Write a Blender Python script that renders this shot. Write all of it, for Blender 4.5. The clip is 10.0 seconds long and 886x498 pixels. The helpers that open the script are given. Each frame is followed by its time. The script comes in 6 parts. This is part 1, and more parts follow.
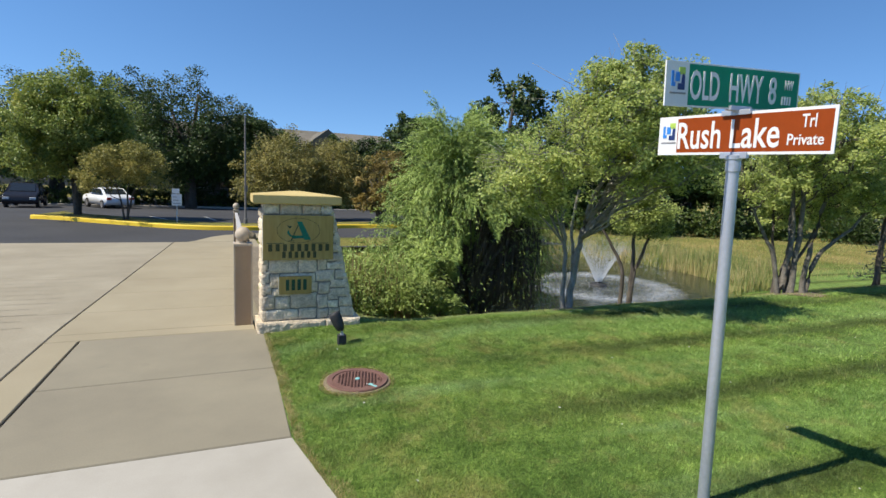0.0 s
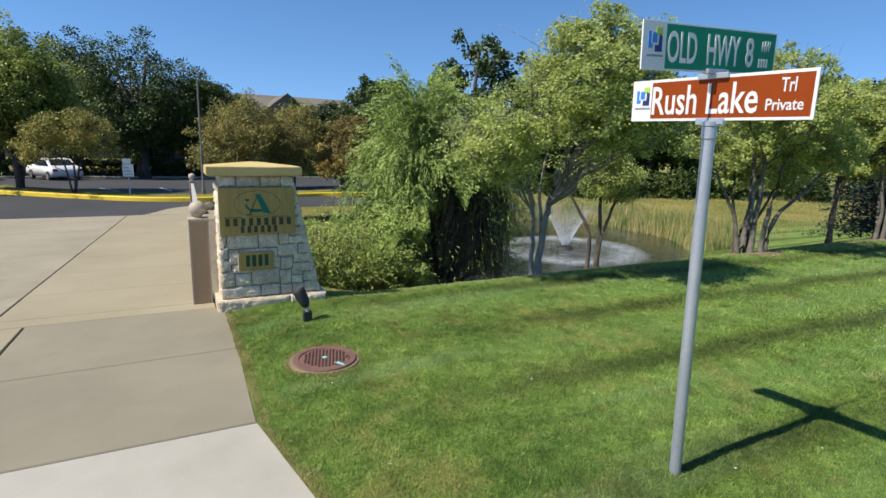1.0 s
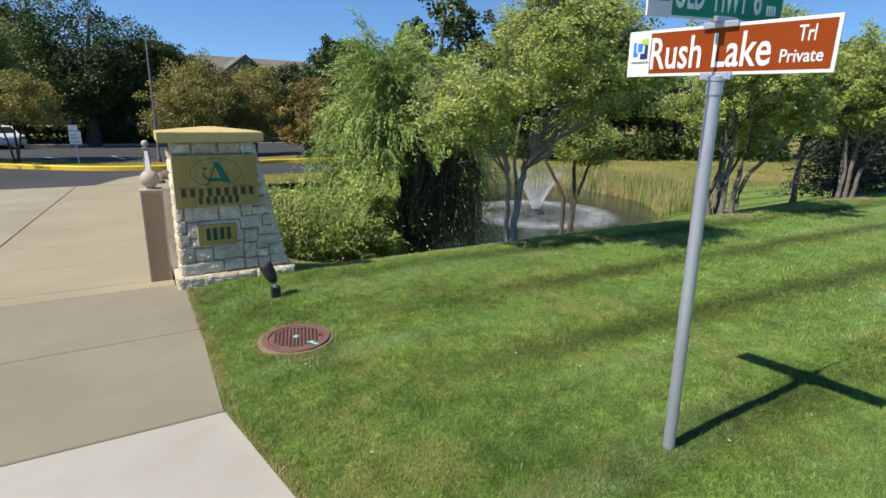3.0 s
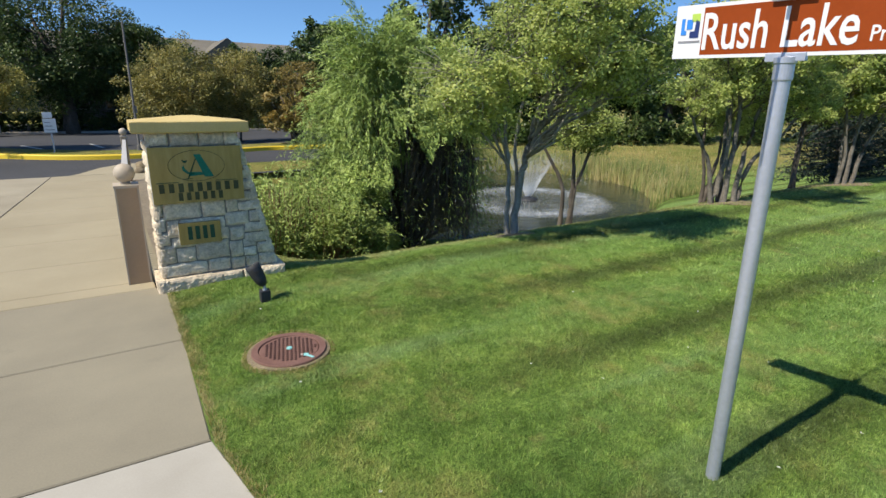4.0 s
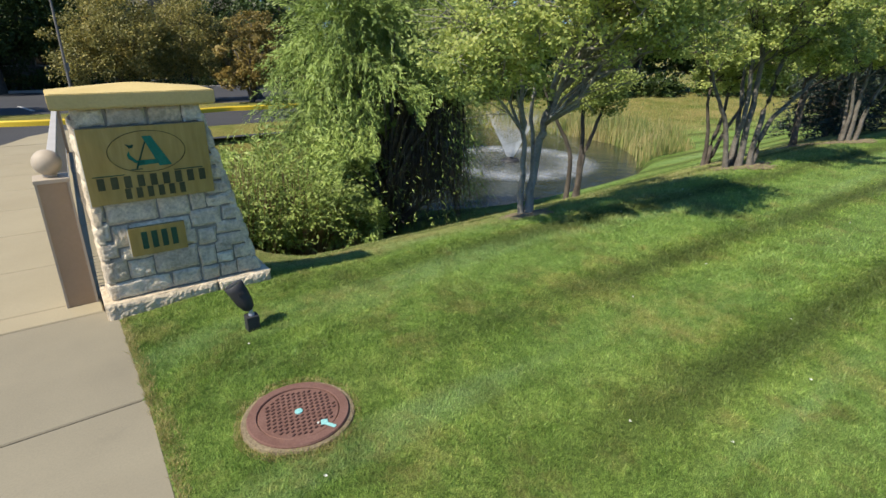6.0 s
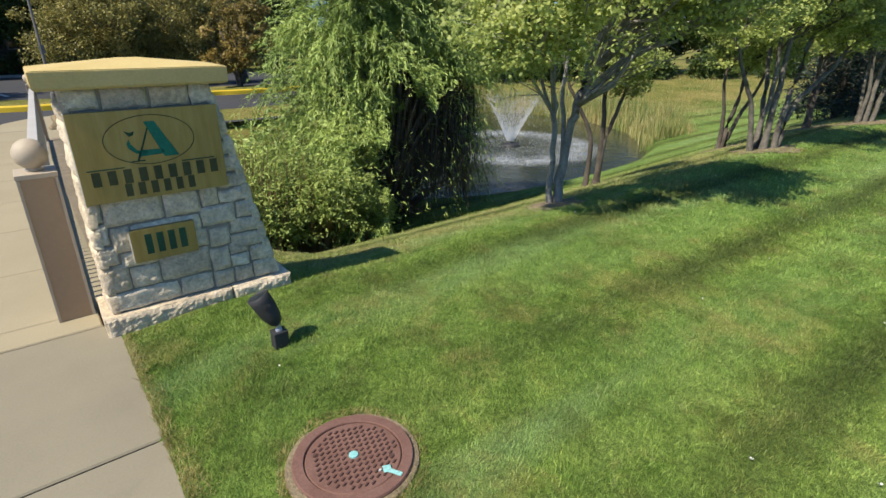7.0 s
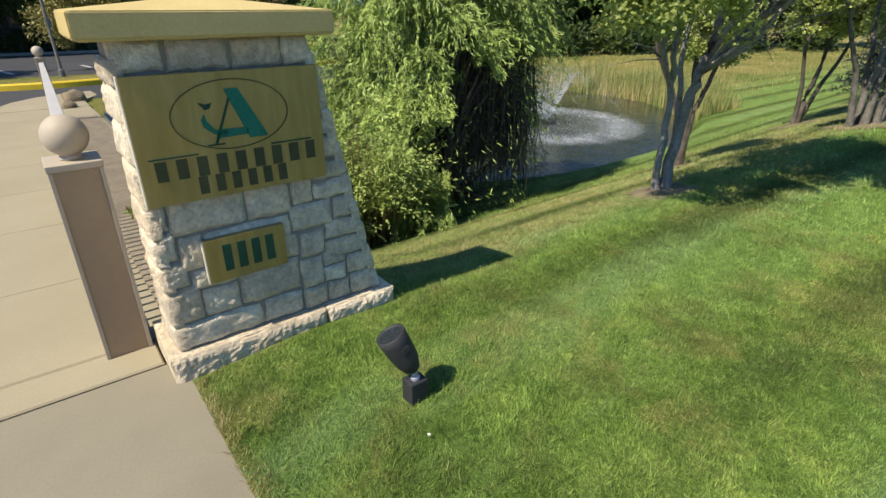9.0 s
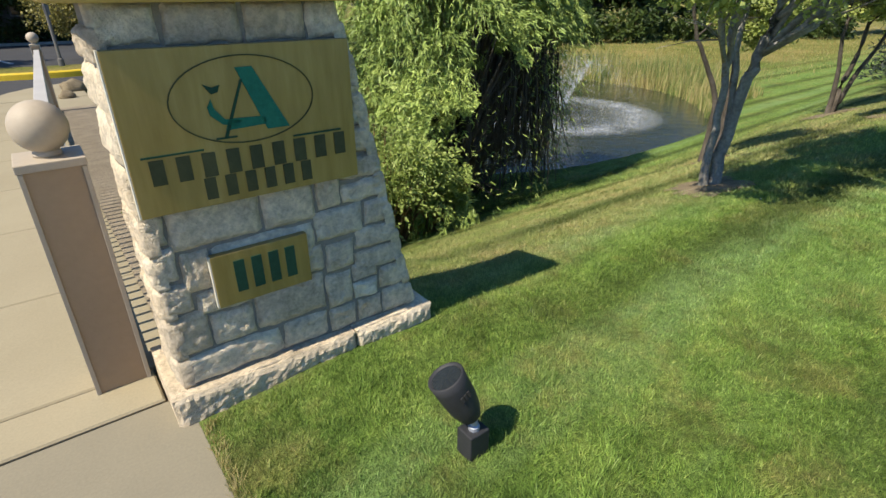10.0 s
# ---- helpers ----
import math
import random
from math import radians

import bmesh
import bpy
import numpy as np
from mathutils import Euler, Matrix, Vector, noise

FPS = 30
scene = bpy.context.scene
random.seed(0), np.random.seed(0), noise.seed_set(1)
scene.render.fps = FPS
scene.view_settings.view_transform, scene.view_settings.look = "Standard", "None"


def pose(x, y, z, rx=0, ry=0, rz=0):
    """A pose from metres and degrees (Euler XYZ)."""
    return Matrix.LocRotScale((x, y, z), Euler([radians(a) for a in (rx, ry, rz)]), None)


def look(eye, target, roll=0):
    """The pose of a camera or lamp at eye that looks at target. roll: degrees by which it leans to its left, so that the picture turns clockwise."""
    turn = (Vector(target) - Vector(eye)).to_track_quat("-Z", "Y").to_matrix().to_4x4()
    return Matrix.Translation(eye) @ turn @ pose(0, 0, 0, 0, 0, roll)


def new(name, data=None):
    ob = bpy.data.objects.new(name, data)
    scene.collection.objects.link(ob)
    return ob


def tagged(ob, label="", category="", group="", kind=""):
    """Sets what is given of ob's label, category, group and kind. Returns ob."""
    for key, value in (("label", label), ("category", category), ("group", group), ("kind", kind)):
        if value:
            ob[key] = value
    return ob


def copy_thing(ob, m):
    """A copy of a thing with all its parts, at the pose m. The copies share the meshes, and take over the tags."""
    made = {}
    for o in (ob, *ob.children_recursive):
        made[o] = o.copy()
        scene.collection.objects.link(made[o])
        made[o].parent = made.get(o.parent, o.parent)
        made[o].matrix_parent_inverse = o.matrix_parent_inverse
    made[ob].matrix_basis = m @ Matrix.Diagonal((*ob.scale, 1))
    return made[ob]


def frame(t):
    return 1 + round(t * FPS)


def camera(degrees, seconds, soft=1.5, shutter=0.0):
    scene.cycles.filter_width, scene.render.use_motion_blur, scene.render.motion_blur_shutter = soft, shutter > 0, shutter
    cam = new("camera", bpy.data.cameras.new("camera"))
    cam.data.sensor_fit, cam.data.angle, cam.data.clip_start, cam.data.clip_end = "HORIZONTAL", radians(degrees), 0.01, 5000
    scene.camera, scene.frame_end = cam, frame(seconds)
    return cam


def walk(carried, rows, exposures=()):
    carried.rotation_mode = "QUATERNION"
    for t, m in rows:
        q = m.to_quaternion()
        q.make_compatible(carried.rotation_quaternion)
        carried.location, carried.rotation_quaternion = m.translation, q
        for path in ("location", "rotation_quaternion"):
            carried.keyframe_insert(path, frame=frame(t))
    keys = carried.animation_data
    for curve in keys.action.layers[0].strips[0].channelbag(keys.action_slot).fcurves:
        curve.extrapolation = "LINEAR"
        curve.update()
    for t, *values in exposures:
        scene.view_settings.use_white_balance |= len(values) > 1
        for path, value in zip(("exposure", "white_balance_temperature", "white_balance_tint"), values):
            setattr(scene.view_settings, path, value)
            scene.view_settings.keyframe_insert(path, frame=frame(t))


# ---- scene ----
cam = camera(80.2, 10.0)
PATH = [
    (0, (0.797, 1.698, 1.824), (1.59, 3.516, 1.564), 2.5),
    (0.5, (0.851, 1.835, 1.863), (1.721, 3.602, 1.514), 1.9),
    (1, (0.864, 1.848, 1.859), (1.764, 3.592, 1.473), 1.7),
    (1.5, (0.884, 1.854, 1.854), (1.808, 3.578, 1.437), 1.6),
    (2, (0.897, 1.874, 1.85), (1.844, 3.577, 1.402), 1.5),
    (2.5, (0.907, 1.963, 1.854), (1.877, 3.645, 1.374), 1.4),
    (3, (0.926, 2.11, 1.84), (1.918, 3.769, 1.328), 1.3),
    (4.3, (1.043, 2.66, 1.859), (2.08, 4.268, 1.27), 1.0),
    (4.5, (1.068, 2.768, 1.863), (2.113, 4.361, 1.255), 0.9),
    (5, (1.127, 3.08, 1.877), (2.196, 4.645, 1.237), 0.8),
    (5.5, (1.166, 3.404, 1.893), (2.256, 4.937, 1.21), 0.8),
    (7, (1.126, 4.366, 1.791), (2.263, 5.819, 1.02), 0.6),
    (7.5, (1.052, 4.713, 1.735), (2.184, 6.156, 0.936), 0.5),
    (8, (1.015, 5.065, 1.69), (2.139, 6.50, 0.868), 0.5),
    (8.5, (1.013, 5.286, 1.648), (2.126, 6.725, 0.818), 0.3),
    (9, (1.013, 5.544, 1.596), (2.116, 6.984, 0.753), 0.1),
    (9.5, (1.046, 5.806, 1.527), (2.139, 7.244, 0.667), -0.0),
    (10, (1.112, 6.019, 1.496), (2.195, 7.455, 0.623), -0.1),
]
walk(cam, [(t, look(eye, target, roll)) for t, eye, target, roll in PATH], exposures=[(0, 0.45, 6600, 10), (5, 0.48, 6750, 10), (10, 0.55, 6950, 10)])

# ---- light ----
SUN_UP, SUN_SIDE = 51.2, 0.03
sun_way = Vector((math.cos(radians(SUN_UP)), SUN_SIDE * math.cos(radians(SUN_UP)), -math.sin(radians(SUN_UP)))).normalized()
sun = new("sun", bpy.data.lights.new("sun", "SUN"))
sun.data.energy, sun.data.angle, sun.data.color = 5.0, radians(0.53), (1.0, 0.93, 0.80)
sun.matrix_world = Matrix.Translation((-20, 0, 30)) @ sun_way.to_track_quat("-Z", "Y").to_matrix().to_4x4()
world = bpy.data.worlds.new("sky")
scene.world = world
world.use_nodes = True
wt = world.node_tree
wt.nodes.clear()
sky = wt.nodes.new("ShaderNodeTexSky")
sky.sky_type, sky.sun_disc = "NISHITA", False
sky.sun_elevation, sky.sun_rotation = radians(SUN_UP), radians(-90)
sky.altitude, sky.air_density, sky.dust_density, sky.ozone_density = 1500, 1.0, 0.0, 3.0
wbg = wt.nodes.new("ShaderNodeBackground")
wbg.inputs["Strength"].default_value = 0.132
wout = wt.nodes.new("ShaderNodeOutputWorld")
# the sky pales little towards the horizon: read it a little higher up
coord, lift, unit = wt.nodes.new("ShaderNodeTexCoord"), wt.nodes.new("ShaderNodeVectorMath"), wt.nodes.new("ShaderNodeVectorMath")
lift.operation, unit.operation = "ADD", "NORMALIZE"
lift.inputs[1].default_value = (0, 0, 0.12)
wt.links.new(coord.outputs["Generated"], lift.inputs[0])
wt.links.new(lift.outputs[0], unit.inputs[0])
wt.links.new(unit.outputs[0], sky.inputs["Vector"])
hsv = wt.nodes.new("ShaderNodeHueSaturation")
hsv.inputs["Hue"].default_value, hsv.inputs["Saturation"].default_value = 0.5, 1.17
wt.links.new(sky.outputs[0], hsv.inputs["Color"])
wt.links.new(hsv.outputs[0], wbg.inputs[0])
wt.links.new(wbg.outputs[0], wout.inputs[0])

# ---- materials ----


class Nodes:
    """A short way to write node trees."""

    def __init__(self, name):
        self.m = bpy.data.materials.new(name)
        self.m.use_nodes = True
        self.t = self.m.node_tree
        self.t.nodes.clear()
        self.out = self.t.nodes.new("ShaderNodeOutputMaterial")

    def n(self, kind, **kw):
        node = self.t.nodes.new("ShaderNode" + kind)
        if "operation" in kw:
            node.operation = kw["operation"]
        if "blend" in kw:
            node.data_type, node.blend_type = "RGBA", kw["blend"]
        return node

    def link(self, a, b):
        self.t.links.new(a, b)

    def pos(self):
        return self.n("NewGeometry").outputs["Position"]

    def noise(self, scale, detail=4.0, rough=0.6, vec=None, stretch=None):
        node = self.n("TexNoise")
        node.inputs["Scale"].default_value = scale
        node.inputs["Detail"].default_value = detail
        node.inputs["Roughness"].default_value = rough
        v = vec if vec is not None else self.pos()
        if stretch:
            mp = self.n("Mapping")
            mp.inputs["Scale"].default_value = stretch
            self.link(v, mp.inputs["Vector"])
            v = mp.outputs[0]
        self.link(v, node.inputs["Vector"])
        return node.outputs["Fac"]

    def ramp(self, fac, stops):
        node = self.n("ValToRGB")
        els = node.color_ramp.elements
        while len(els) < len(stops):
            els.new(0.5)
        for el, (p, c) in zip(els, stops):
            el.position = p
            el.color = (*c, 1.0) if len(c) == 3 else c
        self.link(fac, node.inputs[0])
        return node.outputs[0]

    def mix(self, fac, a, b, blend="MIX"):
        node = self.n("Mix", blend=blend)
        for sock, v in ((node.inputs[0], fac), (node.inputs[6], a), (node.inputs[7], b)):
            if isinstance(v, (int, float)):
                sock.default_value = v
            elif isinstance(v, tuple):
                sock.default_value = (*v, 1.0)
            else:
                self.link(v, sock)
        return node.outputs[2]

    def math(self, op, a, b=0.0, c=0.0):
        node = self.n("Math", operation=op)
        for sock, v in zip(node.inputs, (a, b, c)):
            if isinstance(v, (int, float)):
                sock.default_value = v
            else:
                self.link(v, sock)
        return node.outputs[0]

    def bump(self, height, strength=0.3, distance=0.01):
        node = self.n("Bump")
        node.inputs["Strength"].default_value = strength
        node.inputs["Distance"].default_value = distance
        self.link(height, node.inputs["Height"])
        return node.outputs[0]

    def surface(self, colour, rough=0.8, metal=0.0, normal=None, spec=0.5):
        b = self.n("BsdfPrincipled")
        for key, v in (("Base Color", colour), ("Roughness", rough), ("Metallic", metal), ("Specular IOR Level", spec)):
            if isinstance(v, tuple):
                b.inputs[key].default_value = (*v, 1.0)
            elif isinstance(v, (int, float)):
                b.inputs[key].default_value = v
            else:
                self.link(v, b.inputs[key])
        if normal is not None:
            self.link(normal, b.inputs["Normal"])
        self.link(b.outputs[0], self.out.inputs[0])
        return b


def speckled(name, c1, c2, big=1.5, small=60.0, rough=0.85, bump=0.25, dist=0.004, dark=0.75, metal=0.0, spec=0.4, stain=None):
    """Two tones at a large scale, a finer grain over them, and fine relief."""
    k = Nodes(name)
    a = k.noise(big, 5, 0.62)
    col = k.mix(k.ramp(a, [(0.3, (0, 0, 0)), (0.7, (1, 1, 1))]), c1, c2)
    g = k.noise(small, 3, 0.7)
    col = k.mix(1.0, col, k.ramp(g, [(0.3, (dark,) * 3), (0.7, (1.0,) * 3)]), "MULTIPLY")
    if stain:
        s = k.noise(stain[0], 6, 0.7)
        col = k.mix(k.ramp(s, [(stain[1], (0, 0, 0)), (stain[1] + 0.12, (stain[3],) * 3)]), col, stain[2])
    k.surface(col, rough, metal, k.bump(g, bump, dist), spec)
    return k.m


def per_piece(name, cols, grain=30.0, rough=0.8, bump=0.4, dist=0.004, source="object", low=0.72):
    """A colour picked for each piece, with stains and grain over it."""
    k = Nodes(name)
    rnd = k.n("ObjectInfo").outputs["Random"] if source == "object" else k.n("NewGeometry").outputs["Random Per Island"]
    n = len(cols)
    col = k.ramp(rnd, [(i / max(1, n - 1), c) for i, c in enumerate(cols)])
    a = k.noise(grain * 0.25, 5, 0.65)
    col = k.mix(1.0, col, k.ramp(a, [(0.28, (low,) * 3), (0.62, (1.0,) * 3)]), "MULTIPLY")
    g = k.noise(grain, 6, 0.7)
    col = k.mix(1.0, col, k.ramp(g, [(0.36, (0.86, 0.855, 0.845)), (0.6, (1.08, 1.08, 1.08))]), "MULTIPLY")
    k.surface(col, rough, 0.0, k.bump(g, bump, dist), 0.3)
    return k.m


def leafy(name, cols, lets=0.35, rough=0.55, patch=0.6):
    """Leaves: a colour each, in drifts of lighter and darker ones, letting some light through."""
    k = Nodes(name)
    rnd = k.n("NewGeometry").outputs["Random Per Island"]
    drift = k.noise(patch, 3, 0.6)
    f = k.math("ADD", k.math("MULTIPLY", rnd, 0.55), k.math("MULTIPLY_ADD", drift, 1.3, -0.42))
    n = len(cols)
    col = k.ramp(f, [(i / (n - 1), c) for i, c in enumerate(cols)])
    b = k.surface(col, rough, 0.0, None, 0.35)
    tr = k.n("BsdfTranslucent")
    k.link(col, tr.inputs[0])
    mx = k.n("MixShader")
    mx.inputs[0].default_value = lets
    k.link(b.outputs[0], mx.inputs[1])
    k.link(tr.outputs[0], mx.inputs[2])
    k.link(mx.outputs[0], k.out.inputs[0])
    return k.m


def lawn_colour(k):
    """Mown turf: wheel lines along x, paler lanes between and across them, clumps and dry patches."""
    p = k.pos()
    sep = k.n("SeparateXYZ")
    k.link(p, sep.inputs[0])
    wob = k.noise(0.6, 3, 0.6)
    y = k.math("ADD", sep.outputs[1], k.math("MULTIPLY_ADD", wob, 0.22, -0.11))
    y = k.math("ADD", y, k.math("MULTIPLY_ADD", sep.outputs[0], 0.035, -0.175))
    # wheel lines, one every 1.28 m, each about 0.25 m wide
    s = k.math("PINGPONG", k.math("ADD", y, 0.27), 0.64)
    line = k.ramp(s, [(0.0, (1, 1, 1)), (0.08, (0.8,) * 3), (0.25, (0, 0, 0))])
    lane = k.ramp(s, [(0.22, (0, 0, 0)), (0.45, (1, 1, 1))])
    broken = k.noise(0.6, 4, 0.65, stretch=(0.7, 1.6, 1.0))
    line = k.math("MULTIPLY", line, k.ramp(broken, [(0.3, (0.35,) * 3), (0.5, (1, 1, 1))]))
    faded = k.n("MapRange")
    faded.inputs[1].default_value, faded.inputs[2].default_value = 2.5, 4.2
    k.link(sep.outputs[0], faded.inputs[0])
    line = k.math("MULTIPLY", line, k.math("MULTIPLY_ADD", faded.outputs[0], 0.8, 0.2))
    big = k.noise(0.9, 6, 0.68)
    col = k.ramp(big, [(0.3, (0.115, 0.21, 0.042)), (0.5, (0.205, 0.325, 0.066)), (0.7, (0.29, 0.4, 0.1))])
    mid = k.noise(6.0, 5, 0.75)
    col = k.mix(1.0, col, k.ramp(mid, [(0.3, (0.58, 0.62, 0.54)), (0.5, (1.0, 1.0, 1.0)), (0.7, (1.42, 1.3, 1.36))]), "MULTIPLY")
    tuft = k.noise(38.0, 3, 0.75)
    col = k.mix(1.0, col, k.ramp(tuft, [(0.32, (0.55, 0.58, 0.52)), (0.5, (1, 1, 1)), (0.68, (1.38, 1.32, 1.35))]), "MULTIPLY")
    # lanes of brighter green where the mower laid the blades over, some along, some aslant
    col = k.mix(k.math("MULTIPLY", k.math("MULTIPLY", lane, faded.outputs[0]), 0.45), col, (0.25, 0.4, 0.115))
    turn = k.n("Mapping")
    turn.inputs["Rotation"].default_value = (0, 0, radians(-56))
    turn.inputs["Scale"].default_value = (0.16, 1.5, 1.0)
    k.link(p, turn.inputs["Vector"])
    aslant = k.noise(1.0, 3, 0.55, vec=turn.outputs[0])
    col = k.mix(k.ramp(aslant, [(0.54, (0, 0, 0)), (0.66, (0.5,) * 3)]), col, (0.3, 0.45, 0.18))
    dry = k.noise(0.75, 6, 0.75)
    col = k.mix(k.ramp(dry, [(0.54, (0, 0, 0)), (0.68, (0.62,) * 3)]), col, (0.37, 0.315, 0.115))
    worn = k.noise(2.6, 5, 0.7)
    blotch = k.noise(1.9, 5, 0.72)
    col = k.mix(k.ramp(blotch, [(0.53, (0, 0, 0)), (0.66, (0.6,) * 3)]), col, (0.14, 0.165, 0.045))
    # the crest of the bank is burnt to straw
    band = k.n("MapRange")
    band.interpolation_type = "SMOOTHSTEP"
    band.inputs[1].default_value, band.inputs[2].default_value = 7.5, 8.6
    k.link(k.math("ADD", sep.outputs[1], k.math("MULTIPLY_ADD", dry, 2.0, -1.0)), band.inputs[0])
    band2 = k.n("MapRange")
    band2.interpolation_type = "SMOOTHSTEP"
    band2.inputs[1].default_value, band2.inputs[2].default_value = 11.0, 9.4
    k.link(sep.outputs[1], band2.inputs[0])
    col = k.mix(k.math("MULTIPLY", k.math("MULTIPLY", band.outputs[0], band2.outputs[0]), k.ramp(worn, [(0.35, (0.25,) * 3), (0.6, (0.75,) * 3)])), col, (0.42, 0.38, 0.18))
    col = k.mix(k.ramp(worn, [(0.57, (0, 0, 0)), (0.7, (0.45,) * 3)]), col, (0.38, 0.31, 0.12))
    col = k.mix(k.math("MULTIPLY", line, 0.9), col, k.mix(1.0, (0.088, 0.125, 0.033), k.ramp(tuft, [(0.35, (0.6,) * 3), (0.65, (1.4,) * 3)]), "MULTIPLY"))
    return col, sep


MAT = {}
# turf, and the wilder ground past the crest of the bank
k = Nodes("turf")
col, sep = lawn_colour(k)
wild = k.ramp(k.noise(0.35, 5, 0.65), [(0.32, (0.13, 0.18, 0.03)), (0.5, (0.27, 0.25, 0.07)), (0.7, (0.4, 0.33, 0.12))])
fwild = k.math("MULTIPLY", k.math("SMOOTH_MIN", 1.0, k.math("MAXIMUM", k.math("MULTIPLY_ADD", sep.outputs[1], 0.35, -5.4), 0.0), 0.1), 1.0)
col = k.mix(fwild, col, wild)
fine = k.noise(160, 2, 0.7)
col = k.mix(1.0, col, k.ramp(fine, [(0.3, (0.35,) * 3), (0.7, (1.0,) * 3)]), "MULTIPLY")
k.surface(col, 0.9, 0.0, k.bump(k.noise(70, 4, 0.8), 0.9, 0.03), 0.15)
MAT["turf"] = k.m
k = Nodes("grass blade")
col, sep = lawn_colour(k)
rnd = k.n("NewGeometry").outputs["Random Per Island"]
col = k.mix(1.0, col, k.ramp(rnd, [(0.0, (0.5, 0.58, 0.45)), (0.5, (1.1, 1.1, 1.05)), (0.86, (1.25, 1.22, 1.25)), (0.9, (1.5, 1.25, 1.45)), (1.0, (1.75, 1.42, 1.7))]), "MULTIPLY")
b = k.surface(col, 0.5, 0.0, None, 0.3)
tr = k.n("BsdfTranslucent")
k.link(col, tr.inputs[0])
mx = k.n("MixShader")
mx.inputs[0].default_value = 0.28
k.link(b.outputs[0], mx.inputs[1])
k.link(tr.outputs[0], mx.inputs[2])
k.link(mx.outputs[0], k.out.inputs[0])
MAT["blade"] = k.m

MAT["walk_grey"] = speckled("weathered grey concrete", (0.202, 0.18, 0.131), (0.258, 0.231, 0.166), 0.9, 90, 0.85, 0.25, 0.002, 0.86, stain=(2.2, 0.62, (0.165, 0.147, 0.109), 0.5))
MAT["walk_white"] = speckled("new pale concrete", (0.332, 0.31, 0.264), (0.403, 0.38, 0.332), 1.3, 110, 0.85, 0.2, 0.002, 0.9, stain=(3.0, 0.64, (0.284, 0.263, 0.225), 0.4))
MAT["walk_tan"] = speckled("tan concrete", (0.274, 0.235, 0.155), (0.327, 0.286, 0.195), 0.7, 90, 0.85, 0.25, 0.002, 0.86, stain=(1.1, 0.6, (0.258, 0.218, 0.152), 0.5))
MAT["lane"] = speckled("broomed lane concrete", (0.261, 0.228, 0.163), (0.341, 0.305, 0.226), 0.8, 60, 0.9, 0.4, 0.004, 0.78, stain=(1.3, 0.58, (0.21, 0.189, 0.14), 0.5))
MAT["joint"] = speckled("dirty joint filler", (0.05, 0.042, 0.034), (0.09, 0.075, 0.06), 8, 80, 0.95)
MAT["asphalt"] = speckled("asphalt", (0.037, 0.03848, 0.04292), (0.0555, 0.05624, 0.06068), 0.35, 70, 0.88, 0.5, 0.006, 0.7)
MAT["yellow"] = speckled("worn yellow kerb paint", (0.68, 0.46, 0.02), (0.76, 0.55, 0.04), 1.8, 40, 0.6, 0.3, 0.004, 0.82, stain=(3.5, 0.64, (0.4, 0.3, 0.07), 0.5))
MAT["line"] = speckled("worn white line paint", (0.407, 0.407, 0.3996), (0.5032, 0.5032, 0.4884), 3, 40, 0.7, 0.2, 0.003, 0.7)
MAT["kerb"] = speckled("kerb concrete", (0.2812, 0.259, 0.222), (0.3552, 0.333, 0.296), 1.5, 60, 0.9)
MAT["stone"] = per_piece("split limestone", [(0.76, 0.64, 0.475), (0.87, 0.77, 0.6), (0.64, 0.545, 0.415), (0.83, 0.705, 0.525), (0.68, 0.56, 0.4), (0.87, 0.815, 0.655)], 46, 0.85, 1.0, 0.02, "object", 0.6)
MAT["mortar"] = speckled("grey mortar", (0.23, 0.205, 0.17), (0.3, 0.272, 0.23), 6, 90, 0.95, 0.5, 0.004)
MAT["cap"] = speckled("cast ochre cap stone", (0.48, 0.367, 0.14), (0.577, 0.454, 0.201), 1.6, 70, 0.75, 0.3, 0.003, 0.86, stain=(4.0, 0.63, (0.367, 0.288, 0.14), 0.4))
MAT["brass"] = None
k = Nodes("golden painted metal")
streak = k.noise(3.0, 5, 0.65, stretch=(6.0, 6.0, 0.7))
c = k.ramp(streak, [(0.3, (0.3, 0.205, 0.06)), (0.55, (0.38, 0.265, 0.085)), (0.75, (0.45, 0.33, 0.125))])
k.surface(c, k.ramp(k.noise(14, 4), [(0.3, (0.34,) * 3), (0.7, (0.52,) * 3)]), 0.35, k.bump(k.noise(40, 3), 0.08, 0.002), 0.5)
MAT["brass"] = k.m
MAT["plate_edge"] = speckled("pale plate edge", (0.6, 0.57, 0.48), (0.7, 0.67, 0.58), 6, 50, 0.5)
MAT["teal"] = speckled("teal paint", (0.012, 0.15, 0.1), (0.018, 0.19, 0.125), 9, 60, 0.6, 0.1, 0.001, spec=0.2)
MAT["darkgreen"] = speckled("dark green paint", (0.016, 0.06, 0.036), (0.026, 0.085, 0.05), 9, 60, 0.6, 0.1, 0.001, spec=0.2)
MAT["post_tan"] = speckled("tan painted metal", (0.315, 0.222, 0.138), (0.37, 0.265, 0.168), 1.2, 40, 0.55, 0.1, 0.002, 0.92)
MAT["post_edge"] = speckled("pale tan trim", (0.374, 0.316, 0.243), (0.424, 0.365, 0.29), 2, 40, 0.6, 0.1, 0.002, 0.92)
MAT["rail"] = speckled("pale grey rail paint", (0.39, 0.3744, 0.351), (0.4524, 0.4368, 0.4134), 2, 40, 0.6, 0.1, 0.002, 0.92)
MAT["black"] = speckled("matt black metal", (0.02, 0.021, 0.024), (0.034, 0.035, 0.04), 12, 120, 0.6, 0.25, 0.001, 0.8)
